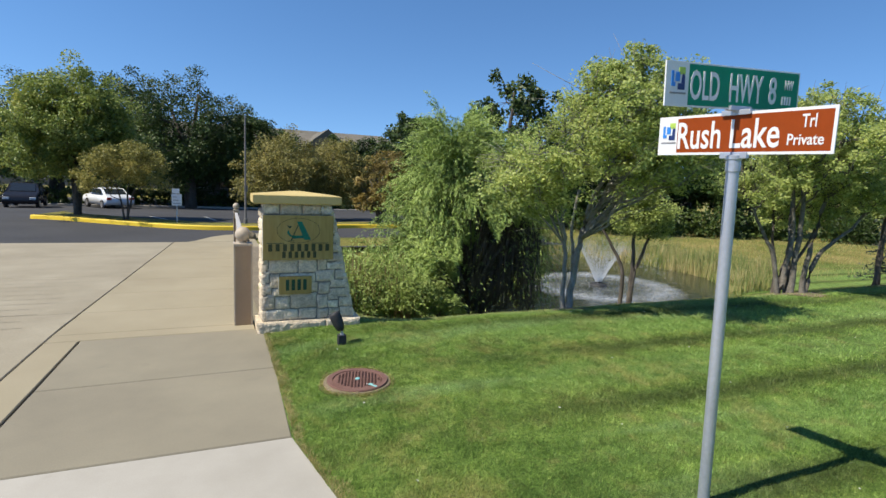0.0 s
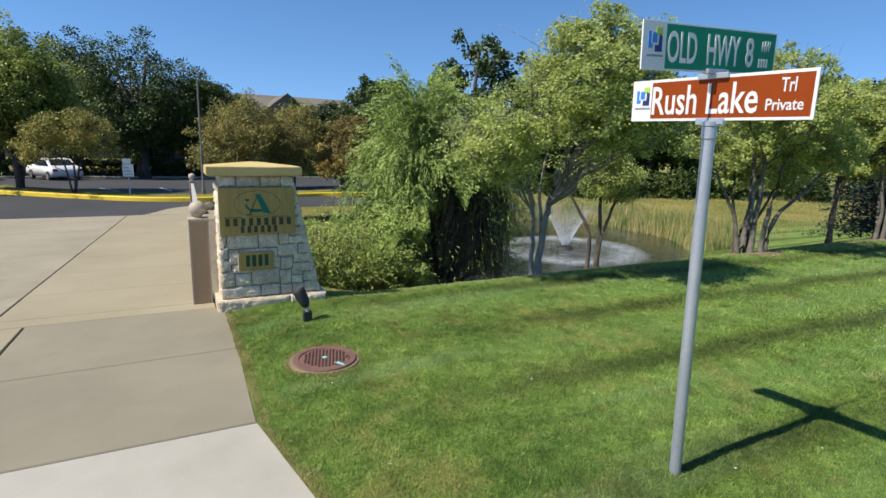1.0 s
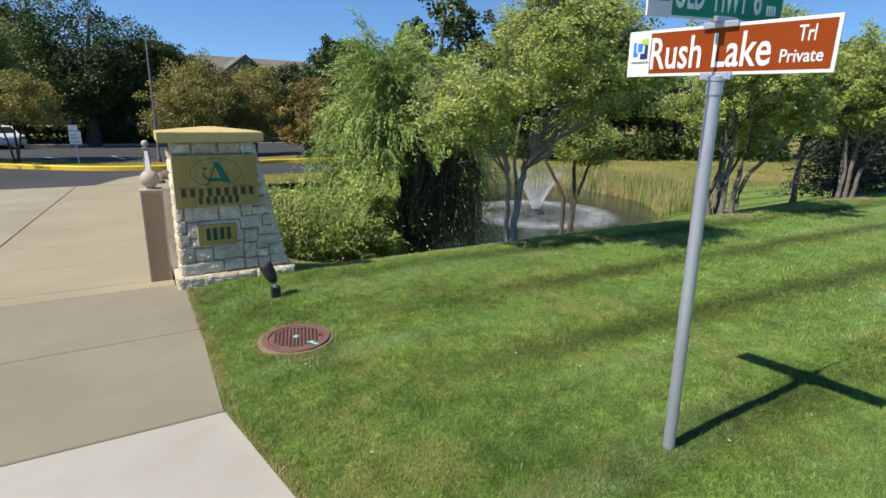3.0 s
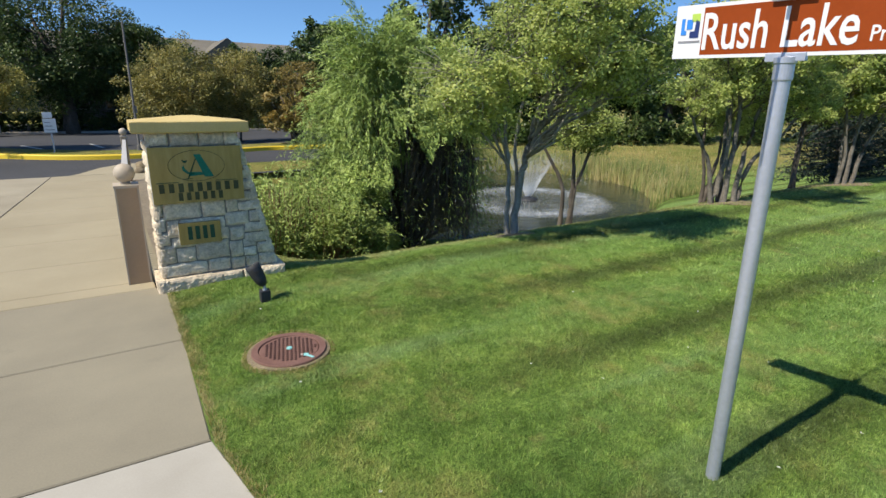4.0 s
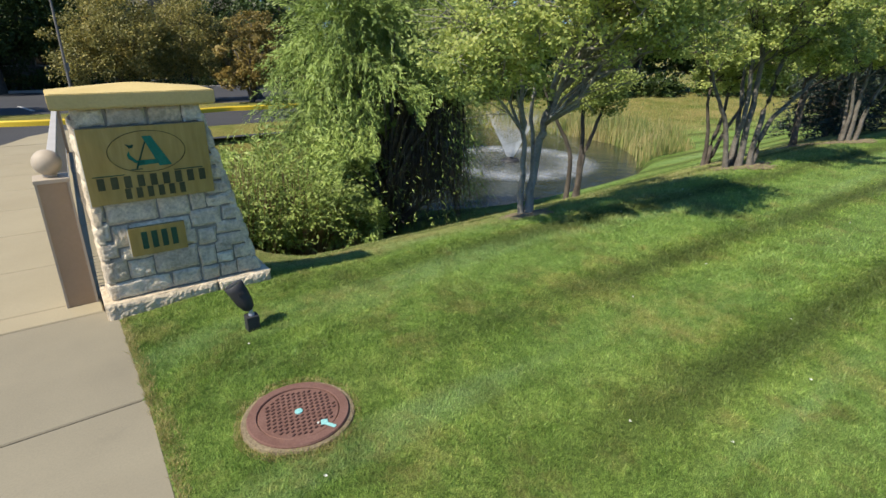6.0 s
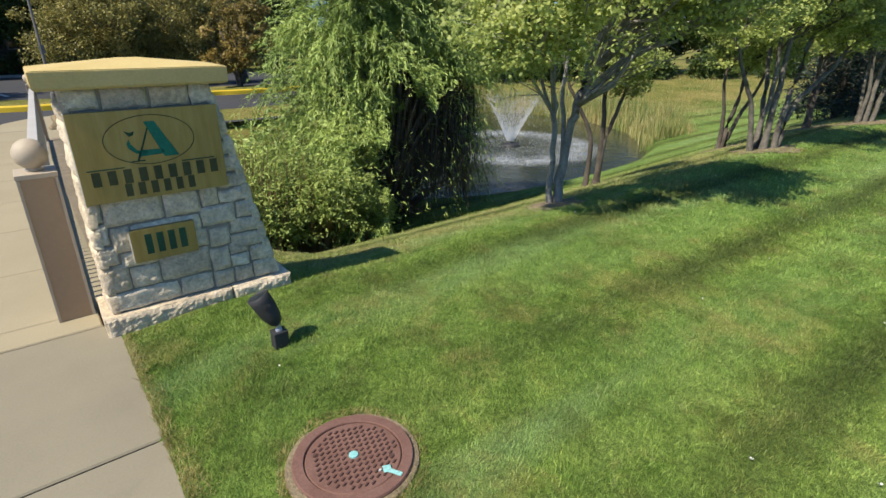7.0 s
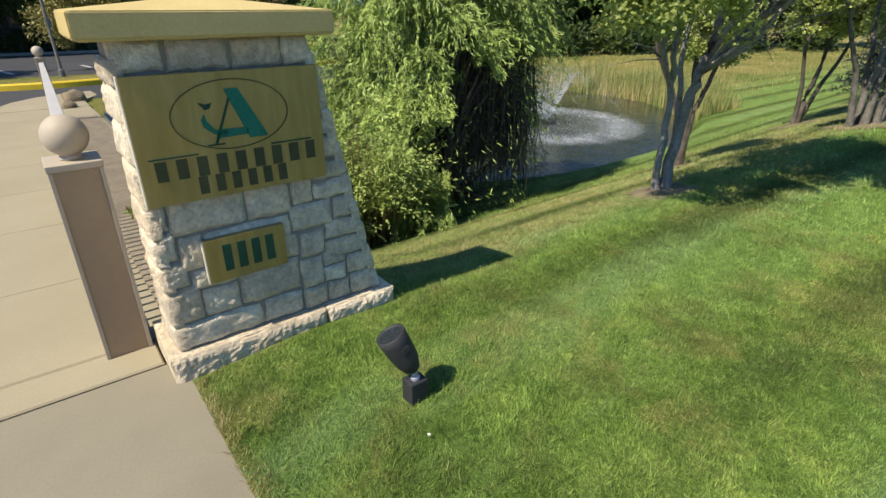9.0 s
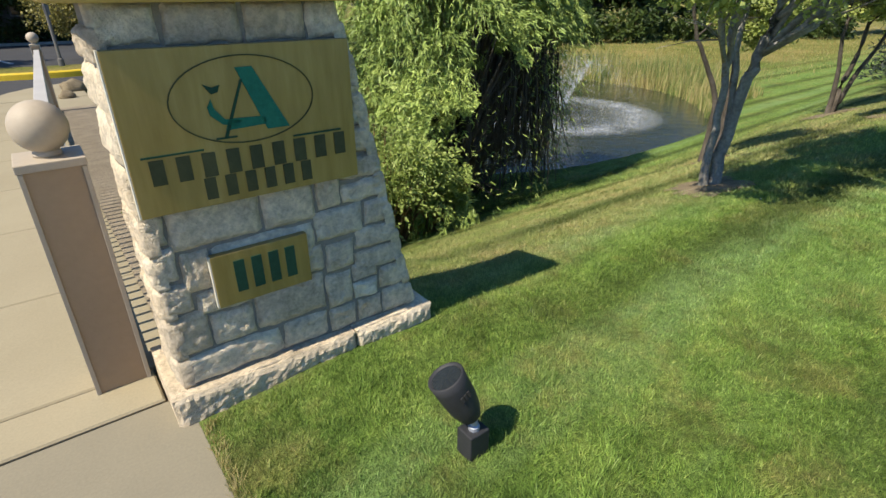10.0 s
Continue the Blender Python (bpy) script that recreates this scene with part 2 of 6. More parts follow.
MAT["galv"] = speckled("galvanised steel", (0.42, 0.45, 0.52), (0.5, 0.53, 0.6), 4, 45, 0.42, 0.1, 0.001, 0.88, metal=0.55)
MAT["rust"] = speckled("rusted cast iron", (0.17, 0.085, 0.065), (0.235, 0.13, 0.105), 7, 120, 0.75, 0.5, 0.003, 0.62, metal=0.2, stain=(14, 0.62, (0.27, 0.12, 0.06), 0.6))
MAT["rust_dark"] = speckled("dark pits in iron", (0.07, 0.035, 0.03), (0.1, 0.05, 0.04), 9, 120, 0.9)
MAT["cyan"] = speckled("sprayed turquoise mark", (0.2, 0.54, 0.54), (0.34, 0.64, 0.62), 25, 90, 0.7, 0.2, 0.001, 0.6)
MAT["white"] = speckled("white reflective sheet", (0.6512, 0.66, 0.6776), (0.704, 0.7128, 0.7304), 6, 60, 0.45, 0.05, 0.001, 0.95)
MAT["sign_green"] = speckled("green reflective sheet", (0.006, 0.22, 0.125), (0.008, 0.25, 0.145), 6, 60, 0.5, 0.05, 0.001, 0.94, spec=0.15)
MAT["sign_brown"] = speckled("rust brown reflective sheet", (0.235, 0.042, 0.005), (0.27, 0.05, 0.007), 6, 60, 0.5, 0.05, 0.001, 0.94, spec=0.15)
MAT["blue"] = speckled("blue sheet", (0.03, 0.2, 0.62), (0.04, 0.24, 0.7), 6, 60, 0.4, 0.05, 0.001, 0.95)
MAT["navy"] = speckled("navy sheet", (0.015, 0.03, 0.12), (0.02, 0.04, 0.16), 6, 60, 0.4, 0.05, 0.001, 0.95)
MAT["lime"] = speckled("lime sheet", (0.36, 0.52, 0.08), (0.42, 0.58, 0.1), 6, 60, 0.4, 0.05, 0.001, 0.95)
MAT["bar_grey"] = speckled("grey print", (0.2, 0.2, 0.22), (0.26, 0.26, 0.28), 6, 60, 0.5, 0.05, 0.001, 0.95)
MAT["soil"] = speckled("dry tan soil", (0.27, 0.22, 0.155), (0.38, 0.315, 0.225), 5, 60, 0.95, 0.9, 0.02, 0.6)
MAT["mulch"] = speckled("dry soil and dead grass", (0.2, 0.155, 0.1), (0.36, 0.29, 0.18), 5, 60, 0.95, 0.9, 0.02, 0.5)
MAT["bark_pale"] = speckled("pale grey bark", (0.23, 0.212, 0.183), (0.37, 0.352, 0.312), 6, 40, 0.9, 0.7, 0.01, 0.55, stain=(11, 0.52, (0.1, 0.092, 0.078), 0.8))
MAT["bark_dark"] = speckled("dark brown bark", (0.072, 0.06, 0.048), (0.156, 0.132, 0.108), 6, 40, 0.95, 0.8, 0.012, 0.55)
MAT["bark_mid"] = speckled("grey brown bark", (0.13, 0.115, 0.095), (0.25, 0.23, 0.195), 6, 40, 0.92, 0.8, 0.012, 0.5, stain=(10, 0.52, (0.07, 0.062, 0.052), 0.8))
MAT["leaf_pear"] = leafy("yellowing pear leaves", [(0.155, 0.195, 0.055), (0.29, 0.355, 0.1), (0.445, 0.51, 0.155), (0.63, 0.65, 0.225)], 0.5, 0.5, 1.3)
MAT["leaf_willow"] = leafy("willow leaves", [(0.06, 0.105, 0.026), (0.185, 0.265, 0.062), (0.32, 0.42, 0.105), (0.5, 0.59, 0.17)], 0.06, 0.5, 0.7)
MAT["leaf_shrub"] = leafy("brush leaves", [(0.085, 0.13, 0.032), (0.18, 0.245, 0.055), (0.31, 0.39, 0.1), (0.47, 0.52, 0.185)], 0.28, 0.55, 1.2)
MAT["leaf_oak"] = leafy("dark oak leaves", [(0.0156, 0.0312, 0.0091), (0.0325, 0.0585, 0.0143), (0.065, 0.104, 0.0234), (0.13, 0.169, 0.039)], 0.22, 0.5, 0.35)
MAT["leaf_maple"] = leafy("maple leaves turning", [(0.085, 0.12, 0.032), (0.185, 0.24, 0.056), (0.31, 0.36, 0.083), (0.47, 0.42, 0.11)], 0.3, 0.5, 0.5)
MAT["leaf_crab"] = leafy("golden olive crab apple leaves", [(0.12, 0.125, 0.034), (0.215, 0.21, 0.055), (0.35, 0.315, 0.085), (0.5, 0.42, 0.125)], 0.3, 0.5, 0.9)
MAT["leaf_olive"] = leafy("dull olive leaves", [(0.1, 0.1, 0.028), (0.19, 0.18, 0.05), (0.31, 0.275, 0.078), (0.48, 0.38, 0.12)], 0.25, 0.5, 0.8)
MAT["leaf_russet"] = leafy("russet leaves", [(0.08, 0.07, 0.02), (0.17, 0.135, 0.037), (0.28, 0.21, 0.055), (0.37, 0.26, 0.075)], 0.3, 0.5, 0.5)
MAT["needle"] = leafy("blue-green needles", [(0.01, 0.02, 0.014), (0.02, 0.035, 0.025), (0.035, 0.055, 0.042), (0.06, 0.08, 0.065)], 0.1, 0.6, 0.5)
MAT["reed"] = leafy("reeds, part dry", [(0.075, 0.125, 0.035), (0.2, 0.27, 0.08), (0.42, 0.38, 0.16), (0.62, 0.5, 0.27)], 0.3, 0.6, 0.9)
MAT["stem"] = leafy("dry stems", [(0.1, 0.06, 0.035), (0.2, 0.12, 0.06), (0.3, 0.2, 0.1), (0.36, 0.26, 0.15)], 0.1, 0.7, 1.5)
MAT["siding"] = speckled("grey beige siding", (0.224, 0.216, 0.208), (0.272, 0.264, 0.248), 0.5, 20, 0.85)
MAT["roof"] = speckled("weathered brown shingles", (0.138, 0.124, 0.0963), (0.193, 0.173, 0.138), 0.6, 12, 0.9, 0.4, 0.02, 0.7)
MAT["trim"] = speckled("pale trim", (0.55, 0.54, 0.52), (0.62, 0.61, 0.6), 1, 30, 0.7)
MAT["tyre"] = speckled("tyre rubber", (0.02, 0.02, 0.02), (0.03, 0.03, 0.03), 9, 90, 0.8)
MAT["car_white"] = speckled("silver white car paint", (0.62, 0.64, 0.66), (0.68, 0.7, 0.72), 1, 200, 0.25, 0.02, 0.001, 0.97)
MAT["car_dark"] = speckled("black car paint", (0.012, 0.012, 0.015), (0.018, 0.018, 0.022), 1, 200, 0.2, 0.02, 0.001, 0.97)
MAT["rim"] = speckled("alloy", (0.5, 0.5, 0.52), (0.58, 0.58, 0.6), 5, 60, 0.35, 0.05, 0.001, 0.9, metal=0.8)
MAT["lamp_red"] = speckled("red lamp cover", (0.35, 0.02, 0.015), (0.42, 0.03, 0.02), 5, 60, 0.3)
MAT["lamp_clear"] = speckled("clear lamp cover", (0.7, 0.7, 0.7), (0.78, 0.78, 0.78), 5, 60, 0.2)
k = Nodes("dark glass")
k.surface((0.02, 0.025, 0.03), 0.05, 0.0, k.bump(k.noise(2.0, 2), 0.03, 0.01), 0.7)
MAT["glass"] = k.m
k = Nodes("pond water")
w1, w2 = k.noise(3.0, 4, 0.6), k.noise(14.0, 3, 0.6)
k.surface(k.ramp(k.noise(0.4, 4), [(0.35, (0.018, 0.024, 0.016)), (0.7, (0.04, 0.045, 0.03))]), 0.06, 0.0,
          k.bump(k.math("ADD", w1, k.math("MULTIPLY", w2, 0.35)), 0.35, 0.05), 0.6)
MAT["water"] = k.m
k = Nodes("white spray")
b = k.surface((0.86, 0.89, 0.92), 0.35, 0.0, None, 0.5)
tr = k.n("BsdfTranslucent")
tr.inputs[0].default_value = (0.86, 0.89, 0.92, 1)
tp = k.n("BsdfTransparent")
mx, mx2 = k.n("MixShader"), k.n("MixShader")
mx.inputs[0].default_value, mx2.inputs[0].default_value = 0.5, 0.55
k.link(b.outputs[0], mx.inputs[1])
k.link(tr.outputs[0], mx.inputs[2])
k.link(mx.outputs[0], mx2.inputs[1])
k.link(tp.outputs[0], mx2.inputs[2])
k.link(mx2.outputs[0], k.out.inputs[0])
MAT["spray"] = k.m

MAT["straw"] = leafy("dry straw-coloured grass", [(0.22, 0.2, 0.07), (0.36, 0.31, 0.12), (0.5, 0.42, 0.19), (0.6, 0.52, 0.28)], 0.35, 0.7, 1.5)
MAT["petal"] = leafy("white clover petals", [(0.6, 0.6, 0.55), (0.7, 0.7, 0.66), (0.78, 0.77, 0.72)], 0.3, 0.7, 1.5)
MAT["letter"] = speckled("weathered dark lettering", (0.055, 0.06, 0.028), (0.08, 0.084, 0.04), 12, 60, 0.75, 0.1, 0.001, 0.85, spec=0.2)
k = Nodes("froth on water")
tc = k.n("TexCoord")
away = k.n("VectorMath", operation="LENGTH")
k.link(tc.outputs["Object"], away.inputs[0])
ringf = k.ramp(k.math("MULTIPLY", away.outputs[1], 0.3), [(0.1, (0.08,) * 3), (0.45, (0.16,) * 3), (0.68, (0.5,) * 3), (0.8, (0.32,) * 3), (0.9, (0, 0, 0))])
fizz = k.ramp(k.noise(22, 4, 0.75), [(0.36, (0.05,) * 3), (0.6, (1, 1, 1))])
broad = k.ramp(k.noise(1.6, 4, 0.65), [(0.34, (0.35,) * 3), (0.62, (1, 1, 1))])
b = k.surface((0.7, 0.76, 0.84), 0.6, 0.0, k.bump(k.noise(18, 4, 0.7), 0.6, 0.02), 0.4)
tp = k.n("BsdfTransparent")
mx = k.n("MixShader")
k.link(k.math("MULTIPLY", k.math("MULTIPLY", ringf, fizz), broad), mx.inputs[0])
k.link(tp.outputs[0], mx.inputs[1])
k.link(b.outputs[0], mx.inputs[2])
k.link(mx.outputs[0], k.out.inputs[0])
MAT["froth"] = k.m
MAT["lamp_grey"] = speckled("weathered grey lamp paint", (0.13, 0.125, 0.12), (0.18, 0.17, 0.16), 2, 40, 0.6, 0.1, 0.002, 0.9)

# ---- building helpers ----


def sm(a, b, x):
    t = np.clip((np.asarray(x, float) - a) / (b - a), 0, 1)
    return t * t * (3 - 2 * t)


def finish(name, mesh, material, parent=None, label="", smooth=False):
    mesh.materials.append(MAT[material])
    if smooth:
        mesh.shade_smooth()
    ob = new(name, mesh)
    ob.parent = parent
    if label:
        tagged(ob, label)
    return ob


def part(name, bm, material, parent=None, label="", smooth=False):
    bmesh.ops.recalc_face_normals(bm, faces=bm.faces)
    me = bpy.data.meshes.new(name)
    bm.to_mesh(me)
    bm.free()
    return finish(name, me, material, parent, label, smooth)


def poly_mesh(name, verts, size):
    """A mesh of separate faces with the same number of corners each."""
    verts = np.ascontiguousarray(verts, dtype=np.float32).reshape(-1, 3)
    n = len(verts)
    me = bpy.data.meshes.new(name)
    me.vertices.add(n)
    me.vertices.foreach_set("co", verts.ravel())
    me.loops.add(n)
    me.loops.foreach_set("vertex_index", np.arange(n, dtype=np.int32))
    me.polygons.add(n // size)
    me.polygons.foreach_set("loop_start", np.arange(0, n, size, dtype=np.int32))
    me.update(calc_edges=True)
    return me


def grid_mesh(name, xs, ys, zf):
    X, Y = np.meshgrid(xs, ys)
    Z = zf(X, Y)
    v = np.stack([X, Y, Z], -1).reshape(-1, 3)
    nx, ny = len(xs), len(ys)
    i = np.arange(nx * ny).reshape(ny, nx)
    f = np.stack([i[:-1, :-1], i[:-1, 1:], i[1:, 1:], i[1:, :-1]], -1).reshape(-1, 4)
    me = bpy.data.meshes.new(name)
    me.from_pydata(v.tolist(), [], f.tolist())
    return me


def thing(name, place, label, category, group="", kind=""):
    ob = new(name)
    ob.empty_display_size = 0.1
    ob.location = place
    return tagged(ob, label, category, group, kind)


def box(bm, x0, x1, y0, y1, z0, z1, bevel=0.0, m=None):
    r = bmesh.ops.create_cube(bm, size=1.0, matrix=Matrix.LocRotScale(((x0 + x1) / 2, (y0 + y1) / 2, (z0 + z1) / 2), None, (x1 - x0, y1 - y0, z1 - z0)))
    vs = r["verts"]
    if bevel:
        es = list({e for v in vs for e in v.link_edges})
        got = bmesh.ops.bevel(bm, geom=es, offset=bevel, segments=2, affect="EDGES", profile=0.6)
        vs = list({v for f in got["faces"] for v in f.verts} | {v for v in vs if v.is_valid})
    if m is not None:
        bmesh.ops.transform(bm, matrix=m, verts=[v for v in vs if v.is_valid])
    return bm


def lathe(bm, profile, seg=24, m=None):
    """Turns a profile of (radius, height) round the z axis."""
    rings = []
    for r, z in profile:
        ring = [bm.verts.new((r * math.cos(2 * math.pi * i / seg), r * math.sin(2 * math.pi * i / seg), z)) for i in range(seg)]
        rings.append(ring)
    for a, b in zip(rings, rings[1:]):
        for i in range(seg):
            bm.faces.new((a[i], a[(i + 1) % seg], b[(i + 1) % seg], b[i]))
    bm.faces.new(rings[0][::-1])
    bm.faces.new(rings[-1])
    if m is not None:
        bmesh.ops.transform(bm, matrix=m, verts=[v for ring in rings for v in ring])
    return bm


def tube(bm, pts, radii, seg=6):
    rings = []
    for i, p in enumerate(pts):
        d = (Vector(pts[min(i + 1, len(pts) - 1)]) - Vector(pts[max(i - 1, 0)])).normalized()
        side = d.orthogonal().normalized() if abs(d.z) > 0.98 else d.cross(Vector((0, 0, 1))).normalized()
        up = d.cross(side)
        rings.append([bm.verts.new(Vector(p) + radii[i] * (math.cos(2 * math.pi * j / seg) * side + math.sin(2 * math.pi * j / seg) * up)) for j in range(seg)])
    for a, b in zip(rings, rings[1:]):
        for j in range(seg):
            bm.faces.new((a[j], a[(j + 1) % seg], b[(j + 1) % seg], b[j]))
    bm.faces.new(rings[0][::-1])
    bm.faces.new(rings[-1])
    return bm


def prism(bm, outline, depth, m=None):
    """A flat outline in x, z pulled back along +y by depth."""
    a = [bm.verts.new((x, 0, z)) for x, z in outline]
    b = [bm.verts.new((x, depth, z)) for x, z in outline]
    bm.faces.new(a)
    bm.faces.new(b[::-1])
    n = len(a)
    for i in range(n):
        bm.faces.new((a[i], b[i], b[(i + 1) % n], a[(i + 1) % n]))
    if m is not None:
        bmesh.ops.transform(bm, matrix=m, verts=a + b)
    return bm


# ---- the lie of the land ----
WATER = -1.75


def road_z(y):
    y = np.asarray(y, float)
    return -np.clip(0.035 * (y - 8.5), 0, 0.42) - 0.04 * np.clip(y - 27, 0, 20)


def pond(x, y):
    return ((x - 11.9) / 7.7) ** 2 + ((y - 19.0) / 6.5) ** 2


def ripple(x, y):
    return 0.012 * np.sin(2.1 * x + 0.7 * y) * np.sin(1.3 * y - 0.4 * x) + 0.006 * np.sin(5.1 * x - 3.3 * y)


def verge(y):
    """Where the turf begins beside the walk: it flares out along the pale slabs."""
    return 1.3 + 0.18 * np.clip(5.2 - np.asarray(y, float), 0, 2.2)


def land(x, y):
    x, y = np.asarray(x, float), np.asarray(y, float)
    top = road_z(y) + (0.055 + ripple(x, y)) * sm(0, 0.6, x - verge(y)) * (1 - sm(7.2, 8.8, y)) + 0.004
    end = 12.5 + 0.13 * np.clip(x - 8, 0, 20)
    low = sm(0, 1, (y - 7.45) / (end - 7.45)) * sm(2.1, 3.3, x) * (1 - sm(16.5, 20.5, y) * (1 - sm(10, 15, x)))
    z = top * (1 - low) + low * (-1.52 - 0.75 * (1 - sm(0.82, 1.2, pond(x, y))))
    paved = (1 - sm(-0.1, 0.0, x - verge(y))) * (1 - sm(60, 61, y)) + (x > 1.2) * (x < 2.01) * (y > 8.2) * (y < 21) + (x > 1.2) * (x < 12.2) * sm(20.6, 21.0, y) * (1 - sm(60, 61, y))
    return z - 0.06 * np.clip(paved, 0, 1)


def axis(lo, a, b, hi, fine, coarse):
    left = a - np.geomspace(fine, a - lo, coarse)[::-1]
    right = b + np.geomspace(fine, hi - b, coarse)
    return np.concatenate([left, np.arange(a, b, fine), right])


xs = np.unique(np.concatenate([axis(-900, -2, 24, 900, 0.25, 40), np.arange(1.2, 1.8, 0.04)]))
ys = axis(-900, 0, 30, 900, 0.2, 40)
ground = finish("ground", grid_mesh("ground", xs, ys, land), "turf", smooth=True)
tagged(ground, "mown green lawn with wheel lines, sloping to a pond", "ground", kind="structure")

def patchy(x, y, size, seed):
    """Smooth random values, 0 to 1, in patches of a size."""
    g = np.random.default_rng(seed).random((64, 64))
    u, v = x / size, y / size
    i, j = np.floor(u).astype(int), np.floor(v).astype(int)
    fu, fv = sm(0, 1, u - i), sm(0, 1, v - j)
    def at(a, b):
        return g[(i + a) % 64, (j + b) % 64]
    return (at(0, 0) * (1 - fu) + at(1, 0) * fu) * (1 - fv) + (at(0, 1) * (1 - fu) + at(1, 1) * fu) * fv


# grass blades on the lawn
def blades(count, x0, x1, y0, y1, length, width, seed, keep=None):
    r = np.random.default_rng(seed)
    x, y = r.uniform(x0, x1, count), r.uniform(y0, y1, count)
    if keep is not None:
        ok = keep(x, y, r.random(count))
        x, y = x[ok], y[ok]
    n = len(x)
    z = land(x, y) - 0.004
    a = r.uniform(0, 2 * np.pi, n)
    tuft = 0.6 * patchy(x, y, 0.03, 3) + 0.4 * patchy(x, y, 0.13, 4)
    L = length * r.uniform(0.55, 1.2, n) * (0.35 + 1.35 * tuft)
    lean = r.normal(0, 0.42, (n, 2)) + 0.9 * np.stack([patchy(x, y, 0.06, 8) - 0.5, patchy(x, y, 0.06, 9) - 0.5], -1)
    w = width * r.uniform(0.6, 1.3, n)
    p = np.stack([x, y, z], -1)
    side = np.stack([np.cos(a), np.sin(a), np.zeros(n)], -1) * w[:, None] / 2
    tip = p + np.stack([lean[:, 0] * L, lean[:, 1] * L, L], -1)
    return np.stack([p - side, p + side, tip], 1).reshape(-1, 3)


LID = (1.912, 5.985)


def on_lawn(x, y, u):
    out = (x > verge(y) + 0.015 * np.sin(9 * y) + 0.01 * np.sin(31 * y)) & ((x - LID[0]) ** 2 + (y - LID[1]) ** 2 > 0.285 ** 2)
    out &= ~((x > 1.2) & (x < 2.43) & (y > 7.8) & (y < 8.3))
    out &= ((x - 5.72) ** 2 + (y - 8.18) ** 2 > 0.3 ** 2 * (0.6 + u))
    return out & (u < np.clip(1.25 - 0.075 * np.hypot(x - 1.2, y - 4.5), 0.12, 1))


turf = poly_mesh("grass", np.concatenate([blades(820000, 1.25, 7.0, 2.6, 10.2, 0.024, 0.0038, 1, on_lawn), blades(200000, 5.5, 17.0, 3.0, 11.8, 0.034, 0.01, 2, on_lawn)]), 3)
tagged(finish("grass", turf, "blade"), "short mown green grass with paler tips", "grass", kind="stuff")

# a ragged dry fringe where the turf meets the walk, and round the manhole
fr = np.random.default_rng(5)


def fringe(x, y, u):
    near = np.clip(1 - (x - verge(y)) / (0.03 + 0.09 * (0.5 + 0.5 * np.sin(2.3 * y) * np.sin(5.1 * y + 1))), 0, 1)
    ring = np.hypot(x - LID[0], y - LID[1])
    return (u < near * 0.5 * (x > verge(y) - 0.015)) | ((ring > 0.275) & (ring < 0.33) & (u < 0.35))


dry = poly_mesh("dry_grass", np.concatenate([blades(120000, 1.28, 1.7, 2.6, 7.8, 0.03, 0.004, 6, fringe), blades(60000, 1.5, 2.4, 5.5, 6.5, 0.022, 0.004, 7, fringe)]), 3)
tagged(finish("dry_grass", dry, "straw"), "dry straw-coloured fringe along the walk and manhole", "grass", kind="stuff")
n = 26
px, py = fr.uniform(1.5, 9.0, n), fr.uniform(3.4, 8.2, n)
a = fr.uniform(0, 2 * np.pi, (n, 7)) + np.arange(7) * 0.9
base = np.stack([px, py, land(px, py) + 0.022], -1)[:, None]
rim1 = base + np.stack([np.cos(a), np.sin(a), 0.7 + 0 * a], -1) * 0.009
rim2 = base + np.stack([np.cos(a + 0.8), np.sin(a + 0.8), 0.7 + 0 * a], -1) * 0.009
pet = np.stack([np.broadcast_to(base, rim1.shape), rim1, rim2], 2).reshape(-1, 3)
tagged(finish("clover_flowers", poly_mesh("clover_flowers", pet, 3), "petal"), "tiny white clover flowers scattered in the lawn", "flowers", kind="stuff")

# ---- pavements ----
pavement = thing("pavement", (0, 0, 0), "grey, white and tan concrete paving beside the lawn", "pavement", kind="structure")


def slab(corners, material, label="", name="slab", thick=0.1, lift=0.0, rows=1):
    """A concrete slab with eased edges; its corners run anticlockwise from the near left."""
    (ax, ay), (bx, by), (cx, cy), (dx, dy) = corners
    bm = bmesh.new()
    e = 0.008
    lines = []
    for i in range(rows + 1):
        t = i / rows
        l, r = Vector((ax + (dx - ax) * t, ay + (dy - ay) * t)), Vector((bx + (cx - bx) * t, by + (cy - by) * t))
        lines.append((l, r))
    def vert(p, dz):
        return bm.verts.new((p.x, p.y, float(road_z(p.y)) + lift + dz))
    centre = sum((Vector(c) for c in corners), Vector((0, 0))) / 4
    outer = [(vert(l, -e), vert(r, -e)) for l, r in lines]
    def pull(p, i):
        d = Vector((1 if p.x < centre.x else -1, 1 if i == 0 else (-1 if i == rows else 0)))
        return p + d * e
    inner = [(vert(pull(l, i), 0), vert(pull(r, i), 0)) for i, (l, r) in enumerate(lines)]
    low = [(vert(l, -thick), vert(r, -thick)) for l, r in lines]
    for i in range(rows):
        bm.faces.new((inner[i][0], inner[i][1], inner[i + 1][1], inner[i + 1][0]))
        for s in (0, 1):
            bm.faces.new((outer[i][s], inner[i][s], inner[i + 1][s], outer[i + 1][s]))
            bm.faces.new((low[i][s], outer[i][s], outer[i + 1][s], low[i + 1][s]))
    for i in (0, rows):
        bm.faces.new((outer[i][0], outer[i][1], inner[i][1], inner[i][0]))
        bm.faces.new((low[i][0], low[i][1], outer[i][1], outer[i][0]))
    return part(name, bm, material, pavement, label)


